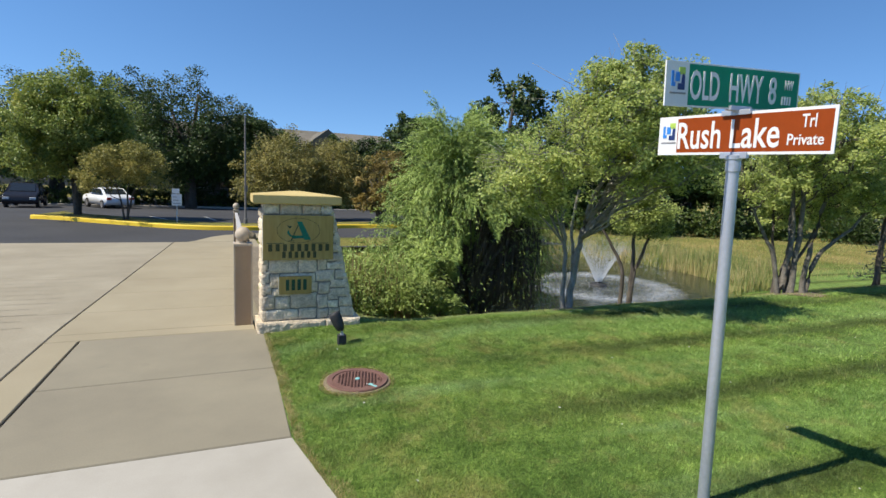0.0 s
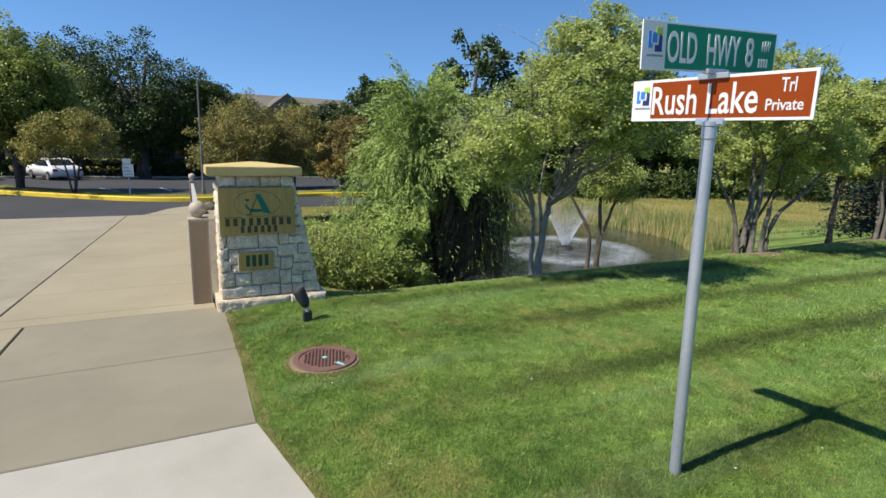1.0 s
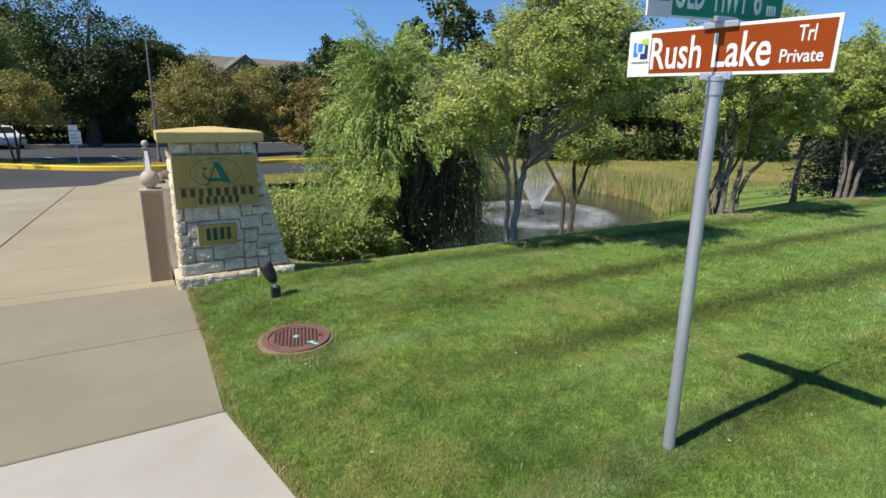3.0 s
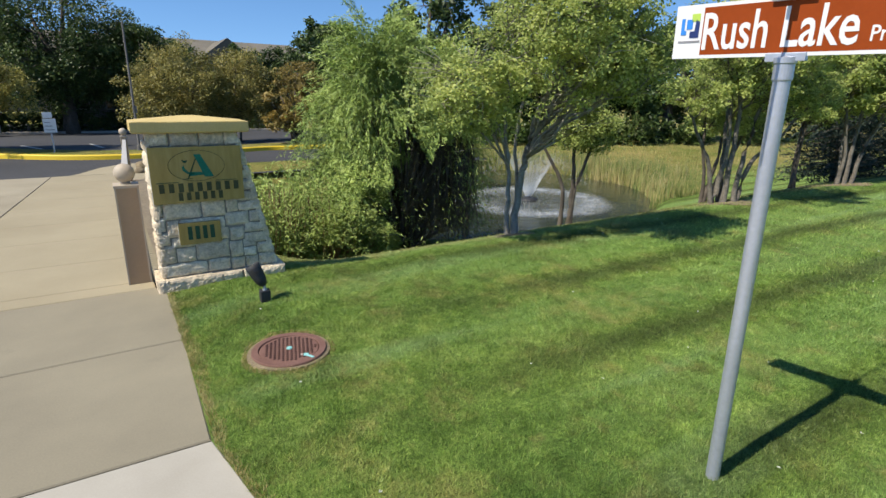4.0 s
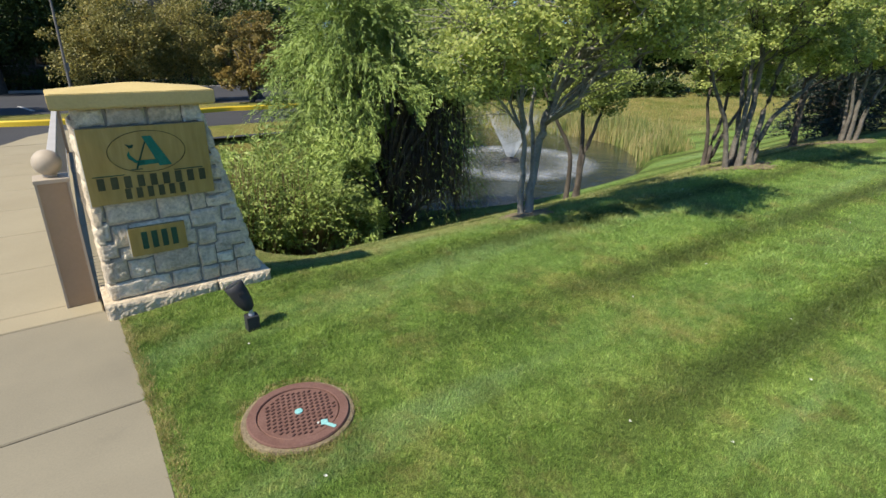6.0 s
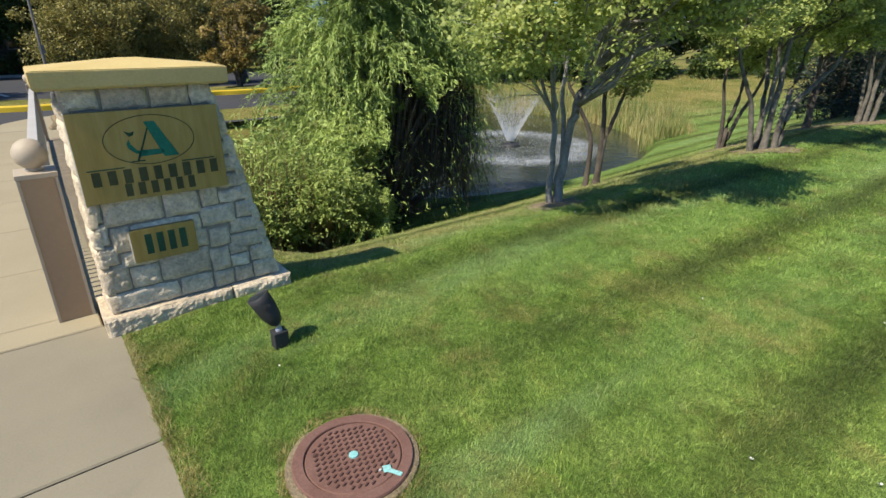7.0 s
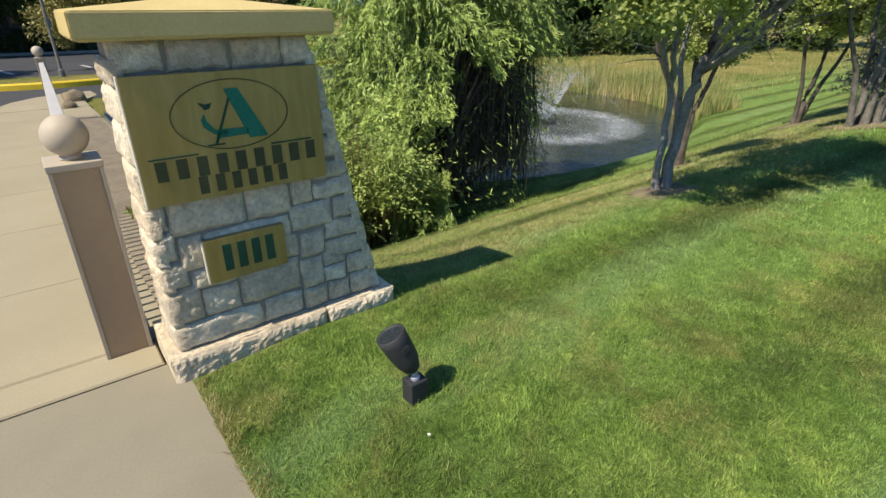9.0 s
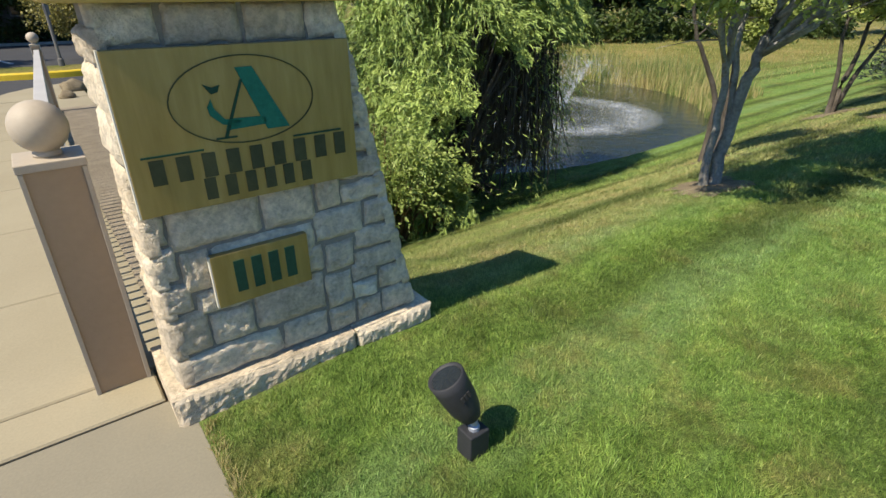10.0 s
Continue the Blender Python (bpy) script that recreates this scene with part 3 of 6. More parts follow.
EDGE = 1.3
slab([(-0.57, 3.4), (1.62, 3.4), (1.275, 5.275), (-0.62, 5.285)], "walk_white", "pale new concrete")
slab([(-0.50, -1.5), (1.68, -1.5), (1.62, 3.388), (-0.57, 3.388)], "walk_white", "pale new concrete")
slab([(-0.62, 5.297), (EDGE - 0.03, 5.287), (EDGE, 6.69), (-0.56, 6.66)], "walk_grey", "weathered grey concrete")
slab([(-0.56, 6.672), (EDGE, 6.702), (EDGE - 0.01, 8.03), (-0.51, 8.03)], "walk_grey", "weathered grey concrete")


def lane_x(y):
    return -0.86 + 0.042 * (y - 7.4)


slab([(lane_x(8.046) + 0.006, 8.046), (1.21, 8.046), (1.21, 8.292), (lane_x(8.3) + 0.006, 8.292)], "walk_tan", "tan concrete")
cuts = [8.3, 9.4, 10.75, 12.1, 13.5, 14.9, 16.3, 17.7, 19.3]
for a, b in zip(cuts, cuts[1:]):
    slab([(lane_x(a) + 0.006, a), (2.0, a), (2.0, b - 0.008), (lane_x(b) + 0.006, b - 0.008)], "walk_tan", "tan concrete")
for a, b in ((-1.5, 2.0), (2.0, 5.0), (5.0, 8.04)):
    slab([(lane_x(a) + 0.006, a), (-0.64 + 0.04 * (a - 5.2), a), (-0.525 if b > 8 else -0.65, b - 0.008), (lane_x(b) + 0.006, b - 0.008)], "walk_tan", "tan concrete edging", "edging")
lane_cuts = [-3, 0, 3.0, 6.2, 9.4, 12.6, 15.9, 19.3]
for a, b in zip(lane_cuts, lane_cuts[1:]):
    slab([(-7.0, a), (lane_x(a) - 0.006, a), (lane_x(b) - 0.006, b - 0.01), (-7.0, b - 0.01)], "lane", "broomed concrete lane", "lane_slab", rows=4)
    slab([(-12.0, a), (-7.012, a), (-7.012, b - 0.01), (-12.0, b - 0.01)], "lane", "broomed concrete lane", "lane_slab", rows=4)
# shallow broom grooves in the lane
bm = bmesh.new()
for i in range(14):
    y = 7.6 + 0.36 * i
    x1 = lane_x(y) - 0.25 - 0.5 * random.random()
    z = float(road_z(y)) + 0.0015
    vs = [bm.verts.new(c) for c in ((x1 - 2.2, y, z), (x1, y + 0.03, z), (x1, y + 0.042, z), (x1 - 2.2, y + 0.014, z))]
    bm.faces.new(vs)
part("groove", bm, "walk_grey", pavement, "faint worn grooves")
# the rounded end of the tan walk where it meets the asphalt
bm = bmesh.new()
end = [(lane_x(19.3) + 0.0, 19.29), (0.04, 19.34), (0.22, 19.75), (0.42, 20.35), (0.66, 21.0), (1.1, 21.55), (1.76, 21.95), (2.3, 22.05), (2.35, 21.2), (2.0, 20.5), (2.0, 19.29)]
top = [bm.verts.new((x, y, float(road_z(y)) + 0.004)) for x, y in end]
bot = [bm.verts.new((x, y, float(road_z(y)) - 0.1)) for x, y in end]
bm.faces.new(top)
for i in range(len(end)):
    j = (i + 1) % len(end)
    bm.faces.new((top[i], bot[i], bot[j], top[j]))
part("slab", bm, "walk_tan", pavement, "tan concrete, rounded corner")
finish("joint_filler", grid_mesh("joint_filler", [-12, -1.5, -0.2, 1.28], np.linspace(-3, 8.2, 12), lambda X, Y: road_z(Y) - 0.02), "joint", pavement, "dark dirt in the joints")

road = finish("road", grid_mesh("road", [-60, -20, -8, -4, -1, 0.3, 1.9, 6, 12, 14], [19.3, 20.0, 20.5, 20.95, 21.5, 24, 27, 34, 41, 47, 60], lambda X, Y: road_z(Y) - 0.006 - 0.2 * ((X > 1) & (Y < 20.9))), "asphalt")
tagged(road, "dark smooth asphalt drive and car park", "road", kind="structure")

# unseen street, assumed from the street sign; its pale concrete bounces warm light
street = finish("street", grid_mesh("street", [-90, -30, -10, 0, 10, 30, 90], [-14, -9, -4.5], lambda X, Y: 0 * X + 0.012), "lane")
tagged(street, "unseen pale concrete street along the lawn, added for bounced light", "road", kind="structure")

# kerbed island between the drive and the car park
KERB = [(-5.9, 29.0), (-6.2, 28.2), (-5.6, 27.6), (-4.3, 26.5), (-2.2, 24.85), (-0.3, 23.6), (1.6, 23.15), (3.6, 23.45), (6.2, 24.2), (7.6, 24.15), (11.0, 24.1)]


def smooth_line(pts, n=8):
    out = []
    for i in range(len(pts) - 1):
        p0, p1, p2, p3 = pts[max(i - 1, 0)], pts[i], pts[i + 1], pts[min(i + 2, len(pts) - 1)]
        for j in range(n):
            t = j / n
            out.append(tuple(0.5 * (2 * b + (c - a) * t + (2 * a - 5 * b + 4 * c - d) * t * t + (3 * b - a - 3 * c + d) * t ** 3) for a, b, c, d in zip(p0, p1, p2, p3)))
    return out + [pts[-1]]


def kerb(line, material, label, height=0.15, width=0.17):
    bm = bmesh.new()
    rows = []
    for i, p in enumerate(line):
        a, b = line[max(i - 1, 0)], line[min(i + 1, len(line) - 1)]
        d = Vector((b[0] - a[0], b[1] - a[1])).normalized()
        nrm = Vector((-d.y, d.x))
        z = float(road_z(p[1]))
        rows.append([bm.verts.new((p[0] + nrm.x * s, p[1] + nrm.y * s, z + h)) for s, h in ((0, -0.06), (0.015, height - 0.03), (0.04, height), (width, height), (width, -0.06))])
    for a, b in zip(rows, rows[1:]):
        for j in range(4):
            bm.faces.new((a[j], a[j + 1], b[j + 1], b[j]))
    bm.faces.new(rows[0])
    bm.faces.new(rows[-1][::-1])
    return tagged(part("kerb", bm, material), label, "kerb", kind="structure")


line = smooth_line(KERB)
kerb(line, "yellow", "worn yellow painted kerb round a planted island")
bm = bmesh.new()
front = [bm.verts.new((x + 0.05, y + 0.12, float(road_z(y)) + 0.13)) for x, y in line]
back = [bm.verts.new((x + 0.6, y + 2.1, -0.33)) for x, y in line]
for i in range(len(line) - 1):
    bm.faces.new((front[i], front[i + 1], back[i + 1], back[i]))
tagged(part("island", bm, "turf"), "grassed traffic island behind a yellow kerb", "island", kind="structure")
for i, (x0, y0, x1, y1) in enumerate([(-1.2, 28.2, -2.2, 31.6), (0.8, 27.9, 0.3, 31.6), (3.2, 27.8, 3.0, 31.8), (5.8, 27.8, 5.9, 31.8)]):
    bm = bmesh.new()
    d = Vector((y1 - y0, x0 - x1)).normalized() * 0.07
    bm.faces.new([bm.verts.new(c) for c in ((x0 - d.x, y0 - d.y, float(road_z(y0))), (x0 + d.x, y0 + d.y, float(road_z(y0))), (x1 + d.x, y1 + d.y, float(road_z(y1))), (x1 - d.x, y1 - d.y, float(road_z(y1))))])
    tagged(part("parking_line", bm, "line"), "worn white parking line on asphalt", "road marking", "parking lines", "structure")
kerb([(-28.0, 47.9), (-6, 47.7), (0, 47.5), (6, 47.2), (13, 47.0)], "kerb", "grey concrete kerb along the car park")

# ---- pond ----
a = np.linspace(0, 2 * np.pi, 97)[:-1]
bm = bmesh.new()
bm.faces.new([bm.verts.new((11.9 + 8.7 * math.cos(t), 19.0 + 7.4 * math.sin(t), WATER)) for t in a])
tagged(part("water", bm, "water"), "dark rippled pond water", "pond", kind="structure")

# ---- the stone pillar ----
PX, PY = 1.22, 7.825
pillar = thing("sign_pillar", (PX, PY, 0.0), "white split-limestone gate pillar with ochre cap and golden plaque", "pillar")


def right_edge(z):
    return 2.35 - 0.215 * (z - 0.12) - PX


def front_y(z):
    return 0.075 + 0.012 * (z - 0.12)


LEFT, DEEP = 0.055, 0.39
bm = bmesh.new()
vs = []
for z in (0.10, 1.475):
    f, r = front_y(z) + 0.001, right_edge(z) - 0.012
    vs.append([bm.verts.new(c) for c in ((LEFT + 0.012, f, z), (r, f, z), (r, DEEP, z), (LEFT + 0.012, DEEP, z))])
for i in range(4):
    j = (i + 1) % 4
    bm.faces.new((vs[0][i], vs[0][j], vs[1][j], vs[1][i]))
bm.faces.new(vs[0][::-1])
bm.faces.new(vs[1])
part("core", bm, "mortar", pillar, "grey mortar joints")


def rock(p00, p10, p11, p01, out, seed, bulge=0.02, thick=0.05, n=15, m=11):
    """A split stone: four face corners, an outward way, a rough broken front and eased edges."""
    bm = bmesh.new()
    p00, p10, p11, p01, out = (Vector(v) for v in (p00, p10, p11, p01, out))
    off = Vector((seed * 3.7, seed * 1.3, seed * 2.1))
    tip = Vector((noise.noise(off), noise.noise(off * 1.7), 0)) * 0.8
    rows = []
    for j in range(m + 1):
        v = j / m
        row = []
        for i in range(n + 1):
            u = i / n
            p = (p00 * (1 - u) + p10 * u) * (1 - v) + (p01 * (1 - u) + p11 * u) * v
            ease = min(1.0, min(u, 1 - u) * n / 2.0) * min(1.0, min(v, 1 - v) * m / 2.0)
            rough = noise.noise(p * 8 + off) * 0.45 + abs(noise.noise(p * 19 + off)) * 0.6 + noise.noise(p * 45 + off) * 0.35 + noise.noise(p * 95 + off) * 0.22 + tip.x * (u - 0.5) + tip.y * (v - 0.5)
            side = (p10 - p00).normalized()
            wob = (side * noise.noise(p * 14 + off) + Vector((0, 0, 1)) * noise.noise(p * 14 - off)) * 0.011
            h = bulge * (0.4 + 0.4 * ease + rough * 0.95 * (0.35 + 0.65 * ease)) - (0.008 if ease < 0.05 else 0)
            row.append(bm.verts.new(p + out * h + wob * (1.0 if ease < 0.99 else 0.4)))
        rows.append(row)
    for a, b in zip(rows, rows[1:]):
        for i in range(n):
            bm.faces.new((a[i], a[i + 1], b[i + 1], b[i]))
    rim = rows[0] + [r[-1] for r in rows[1:-1]] + rows[-1][::-1] + [r[0] for r in rows[1:-1]][::-1]
    backs = [bm.verts.new(v.co - out * (thick)) for v in rim]
    for i in range(len(rim)):
        j = (i + 1) % len(rim)
        bm.faces.new((rim[j], rim[i], backs[i], backs[j]))
    return bm


# the courses of the front: left, right, foot, head (None: the battered right edge)
FRONT = [
    (1.275, 1.68, 0.125, 0.25), (1.69, 1.89, 0.125, 0.25), (1.90, 2.03, 0.125, 0.235), (2.04, 2.16, 0.125, 0.235), (2.17, None, 0.125, 0.25),
    (1.275, 1.41, 0.26, 0.43), (1.42, 1.58, 0.26, 0.395), (1.59, 1.89, 0.26, 0.43), (1.90, 2.02, 0.245, 0.41), (2.03, 2.15, 0.245, 0.33), (2.16, None, 0.26, 0.37), (2.03, 2.15, 0.34, 0.42),
    (1.275, 1.38, 0.44, 0.56), (1.39, 1.60, 0.405, 0.50), (1.61, 1.75, 0.44, 0.50), (1.76, 1.90, 0.44, 0.56), (1.91, 2.04, 0.42, 0.55), (2.05, None, 0.38, 0.475), (2.05, None, 0.485, 0.58),
    (1.275, 1.35, 0.57, 0.70), (1.36, 1.46, 0.51, 0.67), (1.47, 1.87, 0.51, 0.67), (1.88, 2.10, 0.57, 0.70), (2.11, None, 0.59, 0.70),
    (1.275, 1.34, 0.71, 0.85), (1.35, 1.67, 0.68, 0.85), (1.68, 1.89, 0.68, 0.85), (1.90, 2.00, 0.71, 0.85), (2.01, None, 0.71, 0.80), (2.01, None, 0.81, 0.90),
    (1.275, 1.55, 0.86, 1.02), (1.56, 1.80, 0.86, 1.02), (1.81, 2.00, 0.86, 1.02), (2.01, None, 0.91, 1.02),
    (1.275, 1.45, 1.03, 1.19), (1.46, 1.80, 1.03, 1.19), (1.81, 2.04, 1.03, 1.19), (2.05, None, 1.03, 1.11), (2.05, None, 1.12, 1.20),
    (1.275, 1.62, 1.20, 1.345), (1.63, 2.02, 1.20, 1.345), (2.03, None, 1.21, 1.345),
    (1.275, 1.46, 1.355, 1.475), (1.47, 1.71, 1.355, 1.475), (1.72, 1.93, 1.355, 1.475), (1.94, None, 1.355, 1.475),
]
for i, (a, b, z0, z1) in enumerate(FRONT):
    a0 = a - PX
    b0 = (b - PX) if b else right_edge(z0)
    b1 = (b - PX) if b else right_edge(z1)
    y0, y1 = front_y(z0), front_y(z1)
    part("stone", rock((a0, y0, z0), (b0, y0, z0), (b1, y1, z1), (a0, y1, z1), (0, -1, 0.03), i + 1, 0.016), "stone", pillar, smooth=True)
# ends and back, in courses that carry the corners round
z, i = 0.125, 80
for h in (0.125, 0.17, 0.13, 0.13, 0.15, 0.17, 0.16, 0.15, 0.11):
    z1 = z + h - 0.012
    for side in ("left", "right"):
        for a, b in ((front_y(z) - 0.012, 0.21), (0.22, DEEP + 0.015)) if (i % 2) else ((front_y(z) - 0.012, DEEP + 0.015),):
            i += 1
            if side == "left":
                bm = rock((LEFT, b, z), (LEFT, a, z), (LEFT, a, z1), (LEFT, b, z1), (-1, 0, 0), i, 0.016, 0.04)
            else:
                r0, r1 = right_edge(z), right_edge(z1)
                bm = rock((r0, a, z), (r0, b, z), (r1, b, z1), (r1, a, z1), (1, 0, 0.2), i, 0.012, 0.04)
            part("stone", bm, "stone", pillar, smooth=True)
    x = LEFT
    for w in (0.3, 0.36, 0.5):
        i += 1
        x1 = min(x + w, right_edge(z1)) - 0.01
        if x1 - x > 0.06:
            part("stone", rock((x1, DEEP, z), (x, DEEP, z), (x, DEEP, z1), (x1, DEEP, z1), (0, 1, 0), i, 0.015, 0.04), "stone", pillar)
        x = x1 + 0.01
    z += h
# the plinth in two long rough blocks
for i, (a, b) in enumerate(((0.0, 0.77), (0.775, 1.19))):
    bm = rock((a, 0.015, -0.04), (b, 0.015, -0.04), (b, 0.018, 0.115), (a, 0.018, 0.115), (0, -1, 0), 200 + i, 0.018, 0.02, 44, 10)
    box(bm, a, b, 0.028, 0.45, -0.04, 0.118, 0.006)
    part("plinth_block", bm, "stone", pillar)
# the cap: a slab with a low hipped top
bm = bmesh.new()
x0, x1, y0, y1 = -0.045, 0.935, -0.005, 0.47
low = [bm.verts.new(c) for c in ((x0 + 0.015, y0 + 0.015, 1.475), (x1 - 0.015, y0 + 0.015, 1.475), (x1 - 0.015, y1 - 0.015, 1.475), (x0 + 0.015, y1 - 0.015, 1.475))]
mid = [bm.verts.new(c) for c in ((x0, y0, 1.485), (x1, y0, 1.485), (x1, y1, 1.485), (x0, y1, 1.485))]
upp = [bm.verts.new(c) for c in ((x0, y0, 1.575), (x1, y0, 1.575), (x1, y1, 1.575), (x0, y1, 1.575))]
hip = [bm.verts.new(c) for c in ((0.40, 0.23, 1.625), (0.49, 0.23, 1.625))]
for q in (low, mid), (mid, upp):
    for i in range(4):
        j = (i + 1) % 4
        bm.faces.new((q[0][i], q[0][j], q[1][j], q[1][i]))
bm.faces.new(low[::-1])
for f in ((upp[0], upp[1], hip[1], hip[0]), (upp[1], upp[2], hip[1]), (upp[2], upp[3], hip[0], hip[1]), (upp[3], upp[0], hip[0])):
    bm.faces.new(f)
bmesh.ops.bevel(bm, geom=[e for e in bm.edges], offset=0.005, segments=2, affect="EDGES")
part("cap", bm, "cap", pillar, "ochre cast-stone cap with a low hipped top")


def plate(name, x0, x1, z0, z1, lean_top, y, label):
    """A thick plate on the pillar's front, leaning back with it."""
    p = part(name, box(bmesh.new(), x0, x1, 0, 0.032, z0, z1, 0.003), "brass", pillar, label)
    p.location = (0, y, 0)
    p.rotation_euler = (lean_top, 0, 0)
    edge = box(bmesh.new(), x0 - 0.004, x0 + 0.004, 0.002, 0.036, z0, z1)
    part("edge_strip", edge, "plate_edge", p)
    return p


def bar(owner, name, outline, material, label="", y=-0.004):
    bm = prism(bmesh.new(), outline, 0.0035)
    bmesh.ops.translate(bm, verts=bm.verts, vec=(0, y, 0))
    return part(name, bm, material, owner, label)


def strip_ring(owner, cx, cz, rx, rz, w, material, name, y=-0.004, n=48):
    bm = bmesh.new()
    rows = []
    for i in range(n):
        t = 2 * math.pi * i / n
        c, s = math.cos(t), math.sin(t)
        rows.append([bm.verts.new(v) for v in ((cx + rx * c, y, cz + rz * s), (cx + (rx - w) * c, y, cz + (rz - w) * s), (cx + (rx - w) * c, y + 0.004, cz + (rz - w) * s), (cx + rx * c, y + 0.004, cz + rz * s))])
    for i in range(n):
        a, b = rows[i], rows[(i + 1) % n]
        for j in range(4):
            bm.faces.new((a[j], a[(j + 1) % 4], b[(j + 1) % 4], b[j]))
    return part(name, bm, material, owner)


plaque = plate("plaque", 0.062, 0.85, 0.838, 1.352, -0.01, 0.024, "golden plaque with a green emblem and lettering bars")
strip_ring(plaque, 0.452, 1.178, 0.242, 0.143, 0.0038, "letter", "emblem_ring")
# the emblem: a slanted bar with a foot, a bird-like curve and a thin line
bar(plaque, "emblem_bar", [(0.432, 1.282), (0.488, 1.282), (0.592, 1.072), (0.512, 1.072)], "teal")
bar(plaque, "emblem_foot", [(0.372, 1.085), (0.512, 1.09), (0.512, 1.118), (0.385, 1.122)], "teal")
bar(plaque, "emblem_curve", [(0.325, 1.165), (0.34, 1.19), (0.345, 1.16), (0.375, 1.122), (0.432, 1.112), (0.412, 1.095), (0.365, 1.106), (0.33, 1.138)], "teal")
bar(plaque, "emblem_leaf", [(0.345, 1.205), (0.322, 1.238), (0.35, 1.226), (0.376, 1.232), (0.366, 1.21)], "darkgreen")
bar(plaque, "emblem_line", [(0.362, 1.06), (0.374, 1.06), (0.452, 1.245), (0.443, 1.245)], "darkgreen")
bar(plaque, "emblem_stand", [(0.335, 1.058), (0.405, 1.058), (0.405, 1.064), (0.335, 1.064)], "darkgreen")
bar(plaque, "rule", [(0.1, 1.03), (0.29, 1.03), (0.29, 1.036), (0.1, 1.036)], "darkgreen")
bar(plaque, "rule", [(0.6, 1.03), (0.79, 1.03), (0.79, 1.036), (0.6, 1.036)], "darkgreen")


def letters(owner, x0, x1, z0, z1, n, material, wide=0.55):
    """Unreadable writing as a row of plain bars."""
    step = (x1 - x0) / n
    for i in range(n):
        a = x0 + step * (i + 0.5 - wide / 2)
        b = a + step * wide
        bar(owner, "lettering_bar", [(a, z0), (b, z0), (b, z1), (a, z1)], material)


letters(plaque, 0.1, 0.82, 0.94, 1.022, 9, "letter", 0.54)
letters(plaque, 0.255, 0.67, 0.862, 0.936, 6, "letter", 0.54)
number = plate("number_plate", 0.235, 0.605, 0.435, 0.645, -0.01, 0.03, "small golden plate with dark bars for a number")
letters(number, 0.298, 0.56, 0.482, 0.61, 4, "darkgreen", 0.6)

# ---- ground-mounted spotlight ----
spot = thing("spotlight", (2.005, 7.03, float(land(2.005, 7.03))), "black metal ground spotlight aimed at the pillar", "spotlight")
part("base_block", box(bmesh.new(), -0.042, 0.042, -0.035, 0.04, -0.02, 0.105, 0.006), "black", spot)
part("swivel", lathe(bmesh.new(), [(0.012, 0.10), (0.02, 0.105), (0.02, 0.118), (0.012, 0.122), (0.012, 0.15)], 14), "galv", spot, "bright swivel joint")
tilt = Matrix.Translation((0.0, 0.005, 0.14)) @ Matrix.Rotation(radians(-15), 4, "X") @ Matrix.Rotation(radians(-22), 4, "Y") @ Matrix.Scale(1.03, 4)
part("lamp_head", lathe(bmesh.new(), [(0.014, 0.0), (0.036, 0.02), (0.05, 0.06), (0.057, 0.11), (0.06, 0.17), (0.062, 0.205), (0.056, 0.207), (0.05, 0.195), (0.01, 0.19)], 28, tilt), "black", spot, smooth=True)
part("lens", lathe(bmesh.new(), [(0.052, 0.196), (0.051, 0.2), (0.01, 0.203)], 28, tilt), "glass", spot, "clear front lens")
bm = bmesh.new()
for i in range(3):
    box(bm, -0.02 + 0.014 * i, -0.011 + 0.014 * i, -0.0625, -0.058, 0.13, 0.15)
bmesh.ops.transform(bm, matrix=tilt, verts=bm.verts)
part("maker_mark", bm, "tyre", spot, "small dark maker's mark as bars")

# ---- manhole cover ----
lid_z = 0.081
manhole = thing("manhole_cover", (*LID, lid_z), "rusty brown cast-iron manhole cover set in the lawn", "manhole")
manhole.scale = (0.865, 0.865, 1.0)
part("frame_ring", lathe(bmesh.new(), [(0.302, -0.08), (0.302, -0.004), (0.296, 0.004), (0.247, 0.005), (0.243, 0.0), (0.243, -0.02), (0.24, -0.06)], 64), "rust", manhole)
part("lid", lathe(bmesh.new(), [(0.239, -0.06), (0.239, -0.004), (0.234, 0.0), (0.01, 0.001)], 64), "rust", manhole)
bm = bmesh.new()
row = 0
y = -0.205
while y < 0.21:
    x = -0.22 + (0.0225 if row % 2 else 0)
    while x < 0.225:
        if x * x + y * y < 0.212 ** 2 and x * x + y * y > 0.0005:
            box(bm, x - 0.011, x + 0.011, y - 0.0045, y + 0.0045, -0.002, 0.006, 0, None)
        x += 0.045
    y += 0.0235
    row += 1
bmesh.ops.rotate(bm, verts=bm.verts, cent=(0, 0, 0), matrix=Matrix.Rotation(radians(28), 3, "Z"))
tagged(part("raised_tread", bm, "rust_dark", manhole, "raised tread studs"), kind="stuff")
for x, y in ((-0.152, 0.114), (0.152, -0.114)):
    part("pick_hole", lathe(bmesh.new(), [(0.014, 0.0), (0.014, 0.0025), (0.004, 0.0026)], 12, Matrix.Translation((x, y, 0))), "rust_dark", manhole, "dark pick hole")
bm = lathe(bmesh.new(), [(0.024, 0.0), (0.023, 0.0078), (0.01, 0.008)], 18)
part("paint_mark", bm, "cyan", manhole, "turquoise paint dot")
bm = box(bmesh.new(), -0.045, 0.045, -0.012, 0.012, 0.004, 0.0075, 0.003, Matrix.Translation((0.10, -0.215, 0)) @ Matrix.Rotation(radians(-60), 4, "Z"))
box(bm, -0.02, 0.02, -0.022, 0.022, 0.004, 0.0072, 0.003, Matrix.Translation((0.085, -0.18, 0)) @ Matrix.Rotation(radians(-20), 4, "Z"))
